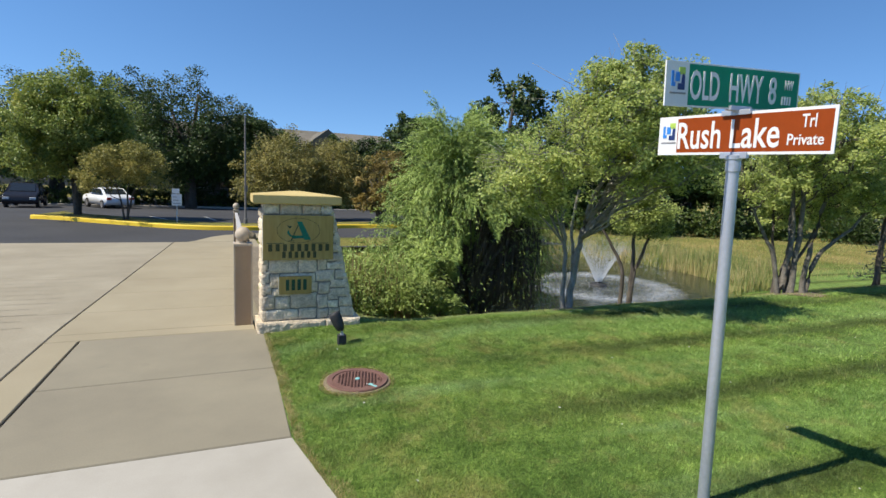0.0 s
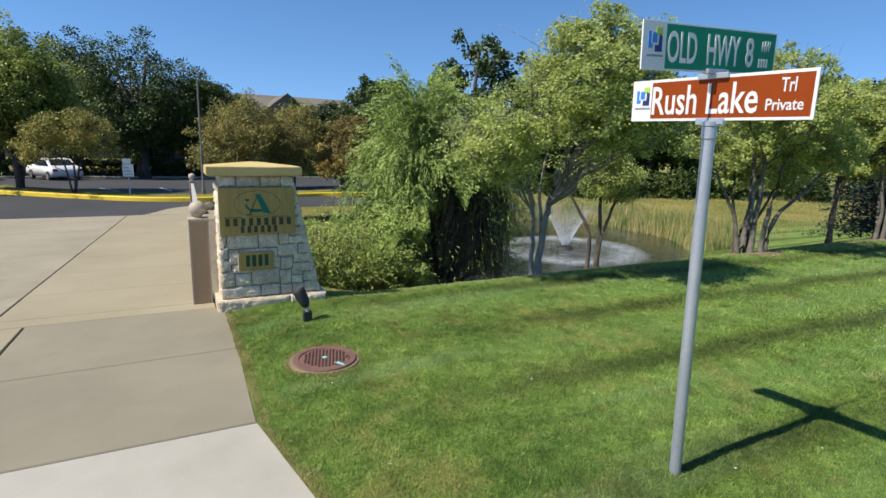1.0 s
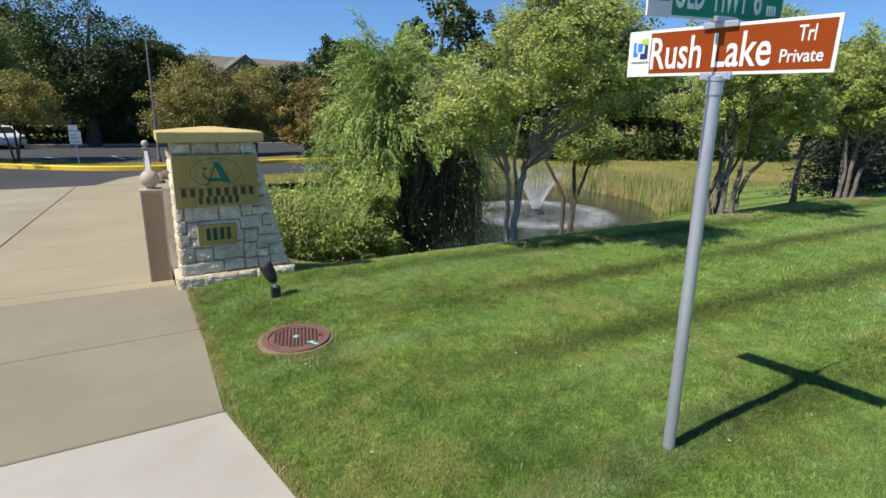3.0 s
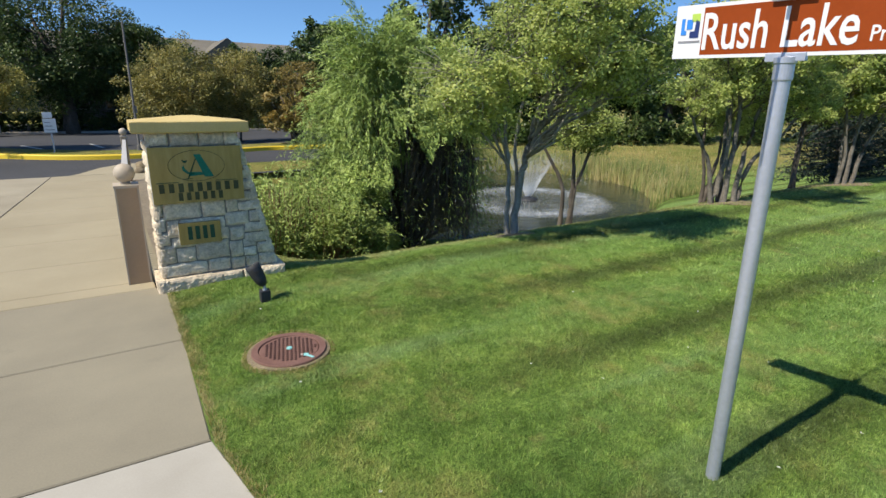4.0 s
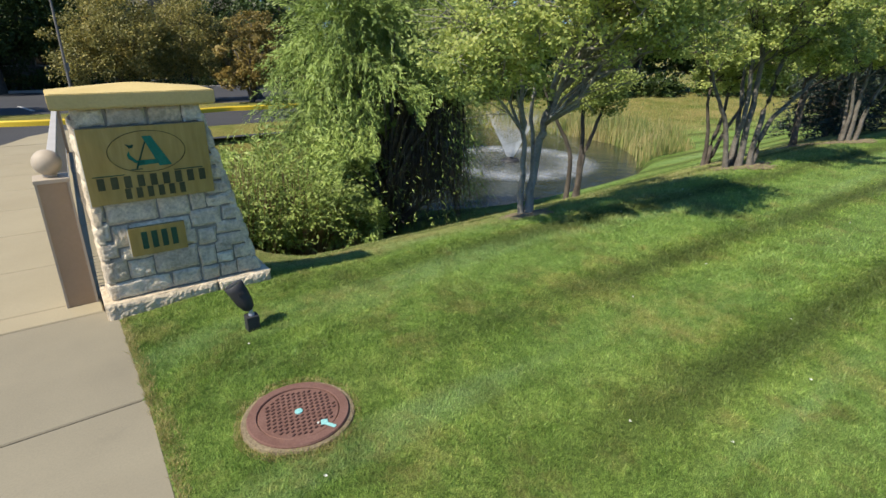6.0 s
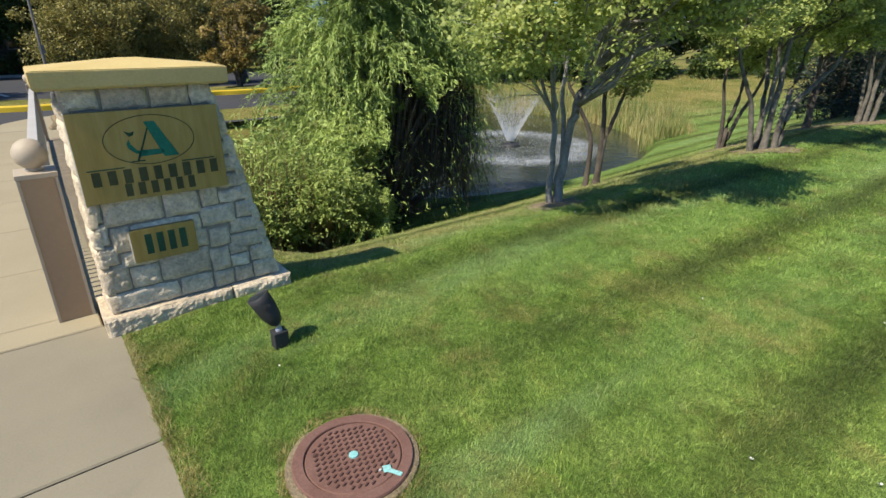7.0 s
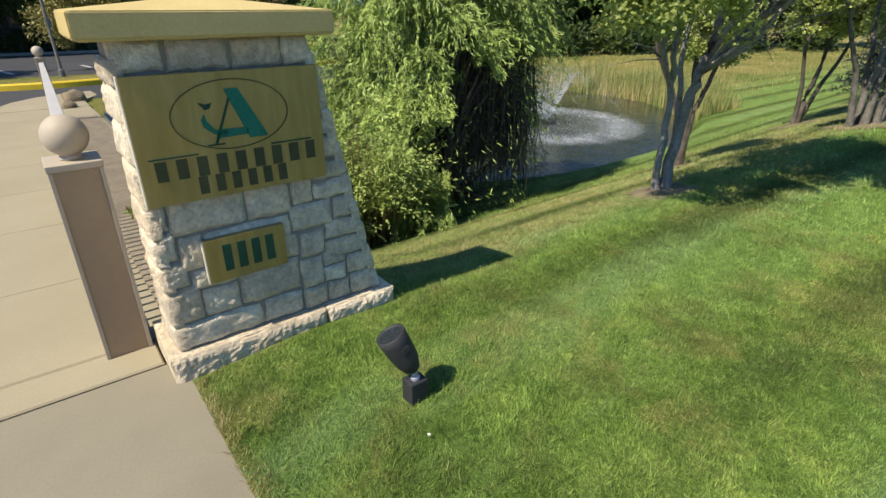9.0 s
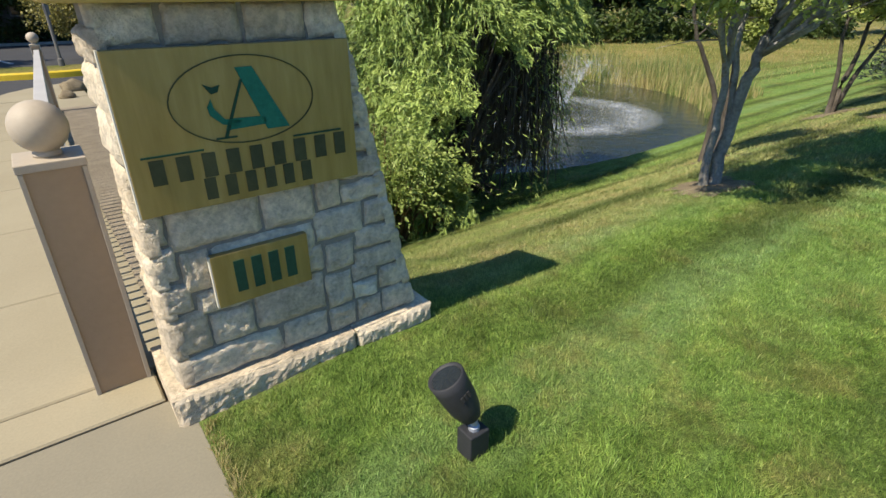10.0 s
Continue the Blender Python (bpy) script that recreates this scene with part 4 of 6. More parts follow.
part("paint_mark", bm, "cyan", manhole, "turquoise paint dash across the rim")
bm = bmesh.new()
lathe(bm, [(0.293, -0.02), (0.285, 0.0), (0.26, 0.002), (0.256, -0.02)], 48, Matrix.Translation((*LID, lid_z - 0.012)))
tagged(part("soil_ring", bm, "mulch"), "ring of bare dry soil round the manhole", "soil", kind="structure")

# ---- fence with ball-topped posts ----
FENCE = [(1.093, 8.335, 0.0), (1.32, 17.2, float(road_z(17.2)))]


def ball_post(place, w, h, ball, label):
    ob = thing("fence_post", place, label, "post", "ball-topped fence posts")
    part("shaft", box(bmesh.new(), -w, w, -w, w, -0.05, h - 0.03, 0.004), "post_tan", ob)
    bm = bmesh.new()
    for sx in (-1, 1):
        for sy in (-1, 1):
            box(bm, sx * w - 0.008, sx * w + 0.008, sy * w - 0.008, sy * w + 0.008, -0.05, h - 0.032, 0.002)
    part("corner_trim", bm, "post_edge", ob, "pale corner beads")
    part("cap_plate", box(bmesh.new(), -w - 0.012, w + 0.012, -w - 0.012, w + 0.012, h - 0.03, h, 0.004), "post_edge", ob)
    prof = [(ball * 0.5, h - 0.002), (ball * 0.52, h + 0.012), (ball * 0.42, h + 0.02)]
    prof += [(ball * math.sin(t), h + 0.012 + ball - ball * math.cos(t)) for t in np.linspace(0.5, math.pi - 0.05, 16)]
    part("ball_finial", lathe(bmesh.new(), prof, 28), "post_edge", ob, "smooth cream ball", smooth=True)
    return ob


ball_post(FENCE[0], 0.094, 0.98, 0.09, "square tan metal post with a cream ball on top")
ball_post(FENCE[1], 0.06, 1.08, 0.085, "square tan metal post with a small cream ball")
fence = thing("fence", FENCE[0], "pale grey railing with thin pickets between two posts", "fence")
fa, fb = Vector((0, 0.1, 0)), Vector(FENCE[1]) - Vector(FENCE[0]) - Vector((0, 0.06, 0))
way = (fb - fa)
fdir = way.normalized()
yaw = math.atan2(-fdir.x, fdir.y)
pitch_f = math.asin(fdir.z)
rm = Matrix.Rotation(yaw, 4, "Z") @ Matrix.Rotation(pitch_f, 4, "X")
Lf = way.length
part("top_rail", box(bmesh.new(), -0.036, 0.036, 0, Lf, 0.95, 1.0, 0.006, Matrix.Translation(fa) @ rm), "rail", fence)
part("bottom_rail", box(bmesh.new(), -0.02, 0.02, 0, Lf, 0.09, 0.13, 0.004, Matrix.Translation(fa) @ rm), "rail", fence)
pick = bmesh.new()
box(pick, -0.011, 0.011, -0.011, 0.011, 0.1, 0.955)
me_pick = bpy.data.meshes.new("picket")
pick.to_mesh(me_pick)
pick.free()
me_pick.materials.append(MAT["post_edge"])
n_pick = int(Lf / 0.1)
for i in range(1, n_pick):
    p = fa + way * (i / n_pick)
    ob = new("picket", me_pick)
    ob.parent = fence
    ob.location = p
soil = finish("soil_bed", grid_mesh("soil_bed", [1.3, 1.65, 1.94], np.linspace(8.5, 17.6, 12), lambda X, Y: road_z(Y) + 0.012 + 0 * X), "soil")
tagged(soil, "strip of dry brown soil along the fence", "soil", kind="structure")
# a low stone-edged bed along the fence
for i in range(9):
    y = 8.75 + i * 1.0
    bm = box(bmesh.new(), -0.11, 0.11, -0.49, 0.49, -0.1, 0.05, 0.012)
    ob = part("kerb_stone", bm, "kerb")
    ob.location = (2.06 + 0.01 * (y - 8.5), y, float(road_z(y)))
    tagged(ob, "flat tan edging stone along the fence", "edging stone", "edging stones along the fence")

# ---- street name sign ----
POLE_H = 2.02
street_sign = thing("street_sign", (3.335, 3.645, 0.0), "leaning steel post with green and brown street name blades", "street sign")
street_sign.rotation_euler = (radians(0.4), radians(-2.5), 0)
part("post", lathe(bmesh.new(), [(0.031, -0.1), (0.031, POLE_H - 0.03), (0.029, POLE_H - 0.025)], 24), "galv", street_sign, smooth=False)
part("collar", lathe(bmesh.new(), [(0.034, POLE_H - 0.09), (0.036, POLE_H - 0.085), (0.036, POLE_H - 0.03), (0.04, POLE_H - 0.025), (0.04, POLE_H - 0.005), (0.02, POLE_H)], 24), "galv", street_sign)
part("saddle", box(bmesh.new(), -0.014, 0.014, -0.07, 0.07, POLE_H - 0.02, POLE_H + 0.012, 0.003, Matrix.Rotation(radians(7.5), 4, "Z")), "galv", street_sign)
part("cross_bracket", box(bmesh.new(), -0.02, 0.02, -0.075, 0.075, POLE_H + 0.196, POLE_H + 0.222, 0.003, Matrix.Rotation(radians(7.5), 4, "Z")), "galv", street_sign)
part("cross_bracket", box(bmesh.new(), -0.075, 0.075, -0.02, 0.02, POLE_H + 0.218, POLE_H + 0.24, 0.003), "galv", street_sign)


def text_mesh(words, height, width):
    """Letters from the built-in font, scaled to a height and width, standing in x, z and facing -y."""
    cu = bpy.data.curves.new("words", "FONT")
    cu.body, cu.extrude, cu.offset, cu.resolution_u = words, 0.004, 0.012, 3
    ob = bpy.data.objects.new("words", cu)
    scene.collection.objects.link(ob)
    bpy.context.view_layer.update()
    me = bpy.data.meshes.new_from_object(ob.evaluated_get(bpy.context.evaluated_depsgraph_get()))
    bpy.data.objects.remove(ob)
    co = np.array([v.co for v in me.vertices])
    lo, hi = co.min(0), co.max(0)
    s = np.array([width / (hi[0] - lo[0]), height / (hi[1] - lo[1])])
    new_co = np.zeros_like(co)
    new_co[:, 0] = (co[:, 0] - lo[0]) * s[0]
    new_co[:, 2] = (co[:, 1] - lo[1]) * s[1]
    new_co[:, 1] = -np.clip(co[:, 2] - lo[2], 0, 1) / max(1e-6, hi[2] - lo[2]) * 0.0016
    me.vertices.foreach_set("co", new_co.astype(np.float32).ravel())
    me.update()
    return me


def blade(width, height, face, label, panel, border, m):
    """A flat sign blade in its own x, z, facing -y and +y; panel: the width of the white emblem field."""
    ob = part("sign_blade", box(bmesh.new(), 0, width, -0.004, 0.004, 0, height, 0.0012), "white", street_sign, label)
    ob.matrix_local = m
    for sgn in (-1, 1):
        y = sgn * 0.0046
        bm = box(bmesh.new(), panel, width - border, min(y, y - sgn * 0.001), max(y, y - sgn * 0.001), border, height - border)
        part("colour_field", bm, face, ob)
    return ob


def words(owner, text, x, z, h, w, material="white", y=-0.0048):
    ob = finish("lettering", text_mesh(text, h, w), material, owner)
    ob.location = (x, y, z)
    return ob


def emblem(owner, x, z, s):
    """The town's mark, as plain coloured shapes."""
    for pts, c in (([(0, 0.25), (0.3, 0.25), (0.3, 0.45), (0.18, 0.45), (0.18, 1.0), (0, 1.0)], "blue"), ([(0.3, 0.5), (0.62, 0.5), (0.62, 0.95), (0.3, 0.95)], "blue"),
                   ([(0.55, 0.85), (1.0, 0.85), (1.0, 1.2), (0.55, 1.2)], "lime"), ([(0.5, 0.1), (1.0, 0.1), (1.0, 0.8), (0.8, 0.95), (0.75, 0.4), (0.5, 0.4)], "navy"),
                   ([(-0.1, -0.12), (1.1, -0.12), (1.1, -0.03), (-0.1, -0.03)], "bar_grey")):
        bar(owner, "emblem_shape", [(x + s * a, z + s * b * 1.1) for a, b in pts], c, y=-0.0062)


base_z = POLE_H + 0.004
# the brown blade runs along y, its left end away from the camera's start
rl_len = 0.905
m_rl = Matrix.Rotation(radians(-82.4), 4, "Z") @ Matrix.Translation((-0.455, 0, base_z)) @ Matrix.Rotation(radians(0.6), 4, "Y")
brown = blade(rl_len, 0.213, "sign_brown", "brown street name blade with white lettering", 0.12, 0.014, m_rl)
emblem(brown, 0.028, 0.075, 0.078)
words(brown, "Rush", 0.126, 0.032, 0.145, 0.25)
words(brown, "Lake", 0.428, 0.032, 0.145, 0.242)
words(brown, "Trl", 0.762, 0.122, 0.06, 0.062)
words(brown, "Private", 0.706, 0.042, 0.052, 0.155)
hw_len = 0.945
m_hw = Matrix.Translation((-0.50, 0, base_z + 0.215)) @ Matrix.Rotation(radians(-0.5), 4, "Y")
green = blade(hw_len, 0.207, "sign_green", "green street name blade with white lettering", 0.145, 0.008, m_hw)
emblem(green, 0.034, 0.068, 0.085)
words(green, "OLD", 0.155, 0.034, 0.138, 0.195)
words(green, "HWY", 0.422, 0.034, 0.138, 0.24)
words(green, "8", 0.708, 0.034, 0.138, 0.058)
words(green, "NW", 0.83, 0.112, 0.05, 0.066)
for i in range(4):
    bar(green, "number_bar", [(0.812 + 0.02 * i, 0.036), (0.824 + 0.02 * i, 0.036), (0.824 + 0.02 * i, 0.078), (0.812 + 0.02 * i, 0.078)], "white", y=-0.0062)

# ---- pond fountain ----
FX, FY = 13.6, 16.75
fountain = thing("fountain", (FX, FY, WATER), "floating pond fountain throwing a white cone of spray", "fountain")
part("float", lathe(bmesh.new(), [(0.3, -0.12), (0.32, 0.02), (0.28, 0.07), (0.1, 0.1), (0.05, 0.16), (0.03, 0.16)], 24), "black", fountain, "black float and nozzle")
r = np.random.default_rng(21)


def drops(p, size, seed):
    """Small falling drops: a stretched triangle each, facing any way."""
    q = np.random.default_rng(seed)
    n = len(p)
    a = q.normal(size=(n, 3))
    a /= np.linalg.norm(a, axis=1)[:, None]
    b = q.normal(size=(n, 3)) * 0.4
    b[:, 2] += 1.0
    b /= np.linalg.norm(b, axis=1)[:, None]
    s = size * q.uniform(0.5, 1.5, n)[:, None]
    return np.stack([p - a * s * 0.5, p + a * s * 0.5, p + b * s * 1.6], 1).reshape(-1, 3)


# a narrow cone of jets that breaks into drifting drops, and the ring where they fall
n = 16000
ang = np.round(r.uniform(0, 1, n) * 30) / 30 * 2 * np.pi + r.normal(0, 0.03, n)
u = r.beta(1.0, 1.6, n)
hgt = 0.15 + 1.45 * u * (1 + r.normal(0, 0.05, n))
rad = 0.04 + 0.42 * hgt * (1 + 0.25 * u + r.normal(0, 0.04, n))
p = np.stack([rad * np.cos(ang), rad * np.sin(ang), hgt], -1) + r.normal(0, 0.02, (n, 3)) * (0.3 + u[:, None])
n2 = 4500
ang = r.uniform(0, 2 * np.pi, n2)
u = r.random(n2)
rad = 0.7 + 2.0 * u + r.normal(0, 0.14, n2)
hgt = np.maximum(1.5 * (1 - u ** 1.8) + r.normal(0, 0.12, n2), 0.02)
p = np.concatenate([p, np.stack([rad * np.cos(ang), rad * np.sin(ang), hgt], -1)])
spray = finish("spray", poly_mesh("spray", drops(p, 0.017, 3), 3), "spray", fountain, "white water drops")
tagged(spray, kind="stuff")
n = 18000
ang = r.uniform(0, 2 * np.pi, n)
rad = np.where(r.random(n) < 0.72, r.normal(2.35, 0.32, n), r.uniform(0.3, 3.2, n))
p = np.stack([rad * np.cos(ang), rad * np.sin(ang), r.exponential(0.015, n) + 0.003], -1)
foam = finish("foam", poly_mesh("foam", drops(p, 0.009, 4), 3), "spray", fountain, "white foam ring where the spray falls")
tagged(foam, kind="stuff")

bm = bmesh.new()
rings = [[bm.verts.new((rr * math.cos(2 * math.pi * i / 64), rr * math.sin(2 * math.pi * i / 64), 0.012)) for i in range(64)] for rr in (0.35, 1.2, 1.9, 2.5, 3.1)]
for a, b in zip(rings, rings[1:]):
    for i in range(64):
        bm.faces.new((a[i], a[(i + 1) % 64], b[(i + 1) % 64], b[i]))
part("froth", bm, "froth", fountain, "white froth on the churned water")

# ---- trees ----


def leaf_quads(c, size, seed, aspect=1.7, flat=0.5, droop=0.3, along=None, loose=0.6):
    """Folded leaves at the places c, pointing anywhere or roughly along a way."""
    q = np.random.default_rng(seed)
    n = len(c)
    ax = q.normal(size=(n, 3))
    if along is None:
        ax[:, 2] = ax[:, 2] * 0.6 - droop
    else:
        ax = ax * loose + along
    ax /= np.linalg.norm(ax, axis=1)[:, None]
    # leaves turn their faces to the sky and the sun
    up = q.normal(size=(n, 3)) * (1 - flat) + flat * np.array([-0.75, -0.1, 0.85])
    si = np.cross(ax, up)
    si /= np.linalg.norm(si, axis=1)[:, None] + 1e-9
    nn = np.cross(si, ax)
    s = (size * q.uniform(0.6, 1.3, n))[:, None]
    w = s / aspect * 0.5
    mid = c + ax * s * 0.45 - nn * s * 0.06
    return np.stack([c, mid + si * w + nn * s * 0.1, c + ax * s, mid - si * w + nn * s * 0.1], 1).reshape(-1, 3)


def fronds(starts, ways, lengths, fall, per_m, leaf, seed, aspect=4.0, bare=0.15, loose=0.55):
    """Leaves along shoots that set off along ways and droop by fall."""
    q = np.random.default_rng(seed)
    idx = np.repeat(np.arange(len(starts)), np.maximum(3, (lengths * per_m).astype(int)))
    n = len(idx)
    t = bare + (1 - bare) * q.random(n)
    L = lengths[idx][:, None]
    w = ways[idx]
    f = fall[idx][:, None] * np.array([0, 0, 1.0])
    p = starts[idx] + w * L * t[:, None] - f * L * (t ** 2)[:, None] + q.normal(0, 0.012, (n, 3))
    tang = w - 2 * f * t[:, None]
    tang /= np.linalg.norm(tang, axis=1)[:, None]
    return leaf_quads(p, leaf, seed + 1, aspect, 0.6, 0.0, tang, loose)


def crown_points(rs, centre, radii, count, hollow=0.55, lumps=2.2, seed=0.0):
    """Clump centres inside an uneven crown, mostly towards its outside."""
    out = []
    while len(out) < count:
        d = rs.normal(size=3)
        d /= np.linalg.norm(d)
        k = noise.noise(Vector(d) * lumps + Vector((seed, seed * 2, 0)))
        rr = (hollow + (1 - hollow) * rs.random() ** 0.7) * (0.86 + 0.42 * k)
        out.append(np.array(centre) + d * np.array(radii) * rr)
    return np.array(out)


def tree(place, label, stems, crown, clumps, per, leaf, leaf_mat, bark, seed, spread=0.28, group="", trunk_r=0.07, name="tree", hollow=0.5, category="tree", droop=0.3, taper=0.8, limbs=15, bare=0, slim=()):
    """stems: tops of the main stems, relative to the foot; crown: list of (centre, radii, share of clumps)."""
    rs = np.random.default_rng(seed)
    ob = thing(name, place, label, category, group)
    bm = bmesh.new()
    paths = []
    for i, top in enumerate(stems):
        if isinstance(top, list):
            pts = [Vector(p) + Vector(rs.normal(0, 0.008, 3)) for p in smooth_line(top, 4)]
            last = len(pts) - 1
            r0 = trunk_r * (slim[i] if slim else 1.0 if i == 0 else rs.uniform(0.68, 0.9))
            rad = [r0 * (1 + 0.45 * max(0, 0.12 - j / last) / 0.12) * (1 - taper * j / last) + 0.006 for j in range(last + 1)]
            tube(bm, pts, rad, 9)
            paths.append((pts, rad))
            continue
        top = Vector(top)
        foot = Vector((rs.normal(0, trunk_r * 0.9), rs.normal(0, trunk_r * 0.9), -0.12)) if len(stems) > 1 else Vector((0, 0, -0.12))
        pts = []
        steps = 9
        for j in range(steps + 1):
            t = j / steps
            p = foot.lerp(top, t)
            bow = math.sin(t * math.pi) * 0.08 * top.length
            p += Vector((-top.x * bow * 0.6, -top.y * bow * 0.6, 0)) + Vector(rs.normal(0, 0.012 * top.length ** 0.5, 3)) * (0.2 + t)
            pts.append(p)
        r0 = trunk_r * rs.uniform(0.75, 1.1)
        rad = [r0 * (1 + 0.5 * max(0, 0.12 - j / steps) / 0.12) * (1 - taper * j / steps) + 0.006 for j in range(steps + 1)]
        tube(bm, pts, rad, 9)
        paths.append((pts, rad))
    cl = np.concatenate([crown_points(rs, c, r, max(3, int(clumps * s)), hollow, seed=seed * 1.7 + k) for k, (c, r, s) in enumerate(crown)])
    # a few rising limbs, each carrying the clumps round its end on thin twigs
    count = max(5, len(cl) // limbs)
    ends = cl[rs.choice(len(cl), count, replace=False)]
    for _ in range(5):
        near = np.argmin(((cl[:, None] - ends[None]) ** 2).sum(-1), 1)
        ends = np.array([cl[near == g].mean(0) if (near == g).any() else ends[g] for g in range(count)])
    fine = 0.05 * trunk_r + 0.0018
    for g in range(count):
        end = Vector(ends[g])
        best = None
        for pts, rad in paths:
            for j in range(int(0.42 * len(pts)), len(pts)):
                d = end - pts[j]
                cost = d.length + 2.2 * max(0, 0.7 * math.hypot(d.x, d.y) - d.z)
                if best is None or cost < best[0]:
                    best = (cost, pts[j], rad[j])
        _, p, r0 = best
        v = end - p
        flatness = math.hypot(v.x, v.y) / (v.length + 1e-6)
        bow = Vector((v.x, v.y, 0)) * 0.1 * (1 - flatness) + Vector((0, 0, 0.3 * v.length * (flatness - 0.45)))
        limb = [p.lerp(end, t) + bow * math.sin(math.pi * t) + Vector(rs.normal(0, 0.045, 3)) * v.length * (t > 0) for t in (0, 0.2, 0.4, 0.6, 0.8, 1.0)]
        rb = min(r0 * 0.6, 0.25 * trunk_r + 0.2 * v.length * trunk_r)
        tube(bm, limb, [rb * (1 - 0.85 * t) + fine * t for t in (0, 0.2, 0.4, 0.6, 0.8, 1.0)], 6)
        for _ in range(bare):
            q = limb[int(rs.integers(1, 4))]
            w = (v.normalized() + Vector(rs.normal(0, 0.7, 3))) * rs.uniform(0.15, 0.42)
            tube(bm, [q, q + w * 0.5 + Vector((0, 0, 0.04)), q + w + Vector(rs.normal(0, 0.05, 3))], [fine * 1.3, fine * 0.9, fine * 0.35], 4)
        for c in cl[near == g]:
            c = Vector(c)
            q = min(limb[2:], key=lambda a: (a - c).length + 1.2 * max(0, a.z - c.z))
            w = c - q
            tube(bm, [q, q + w * 0.5 + Vector((0, 0, 0.08 * w.length)) + Vector(rs.normal(0, 0.05, 3)) * w.length, c], [fine, fine * 0.7, fine * 0.3], 4)
    part("trunk", bm, bark, ob, smooth=True)
    n = len(cl) * per
    idx = np.repeat(np.arange(len(cl)), per)
    off = rs.normal(0, 1, (n, 3))
    off *= (rs.random(n) ** 0.4 / np.linalg.norm(off, axis=1))[:, None]
    size = rs.uniform(0.7, 1.35, len(cl))[idx][:, None]
    c = cl[idx] + off * size * spread * np.array([1.25, 1.25, 1.0])
    crown_me = poly_mesh("crown", leaf_quads(c, leaf, seed + 5, aspect=1.5, flat=0.5, droop=droop), 4)
    finish("crown", crown_me, leaf_mat, ob)
    return ob


def foot(x, y):
    return (x, y, float(land(x, y)))


ROW = "row of multi-stemmed trees on the bank"
PEAR = dict(spread=0.105, group=ROW, taper=0.72, limbs=12, bare=9, hollow=0.3)
tree(foot(5.73, 8.17), "multi-stemmed grey-barked pear tree with yellow-green leaves",
     [[(0.02, -0.01, -0.12), (0.05, -0.03, 0.45), (0.09, -0.1, 1.1), (0.13, -0.22, 1.65), (0.24, -0.48, 2.3), (0.35, -0.75, 3.2)],
      [(-0.05, 0.03, -0.12), (-0.08, 0.03, 0.5), (-0.1, 0.03, 1.0), (-0.2, 0.0, 1.5), (-0.28, -0.1, 2.2), (-0.25, -0.3, 2.9)],
      [(0.08, -0.08, 0.95), (0.15, -0.18, 1.35), (0.25, -0.36, 1.8), (0.38, -0.65, 2.3), (0.58, -1.0, 2.8)],
      [(0.05, -0.02, 0.3), (0.05, 0.0, 0.7), (0.03, 0.04, 1.3), (0.1, 0.0, 2.0), (0.25, -0.15, 2.8)],
      [(-0.1, 0.03, 0.95), (-0.28, 0.03, 1.25), (-0.6, -0.08, 1.7), (-0.95, -0.22, 2.1)]],
     [((0.1, -0.7, 2.7), (1.4, 1.3, 1.0), 0.48), ((-1.0, -0.35, 1.95), (0.8, 0.8, 0.58), 0.22), ((0.75, -1.2, 2.3), (0.85, 0.8, 0.6), 0.16), ((0.3, -0.75, 3.35), (0.95, 0.9, 0.45), 0.14)],
     760, 76, 0.044, "leaf_pear", "bark_pale", 11, trunk_r=0.05, slim=(1.0, 0.62, 0.55, 0.5, 0.32), **PEAR)
tree(foot(7.85, 9.25), "slim multi-stemmed dark-barked pear tree",
     [[(0.07, -0.03, -0.12), (0.1, -0.05, 0.6), (0.12, -0.02, 1.1), (0.12, 0.05, 1.8), (0.16, 0, 2.4)],
      [(-0.06, 0.04, -0.12), (-0.05, 0.04, 0.7), (-0.2, 0.12, 1.1), (-0.42, 0.24, 1.5), (-0.55, 0.3, 1.95)],
      [(0.1, -0.06, -0.12), (0.12, -0.08, 0.7), (0.22, -0.15, 1.1), (0.36, -0.24, 1.7), (0.45, -0.3, 2.15)]],
     [((0.25, -0.12, 1.8), (0.78, 0.68, 0.45), 0.65), ((0.1, 0, 2.3), (0.75, 0.7, 0.4), 0.35)], 190, 76, 0.044, "leaf_pear", "bark_dark", 12, trunk_r=0.042, **PEAR)
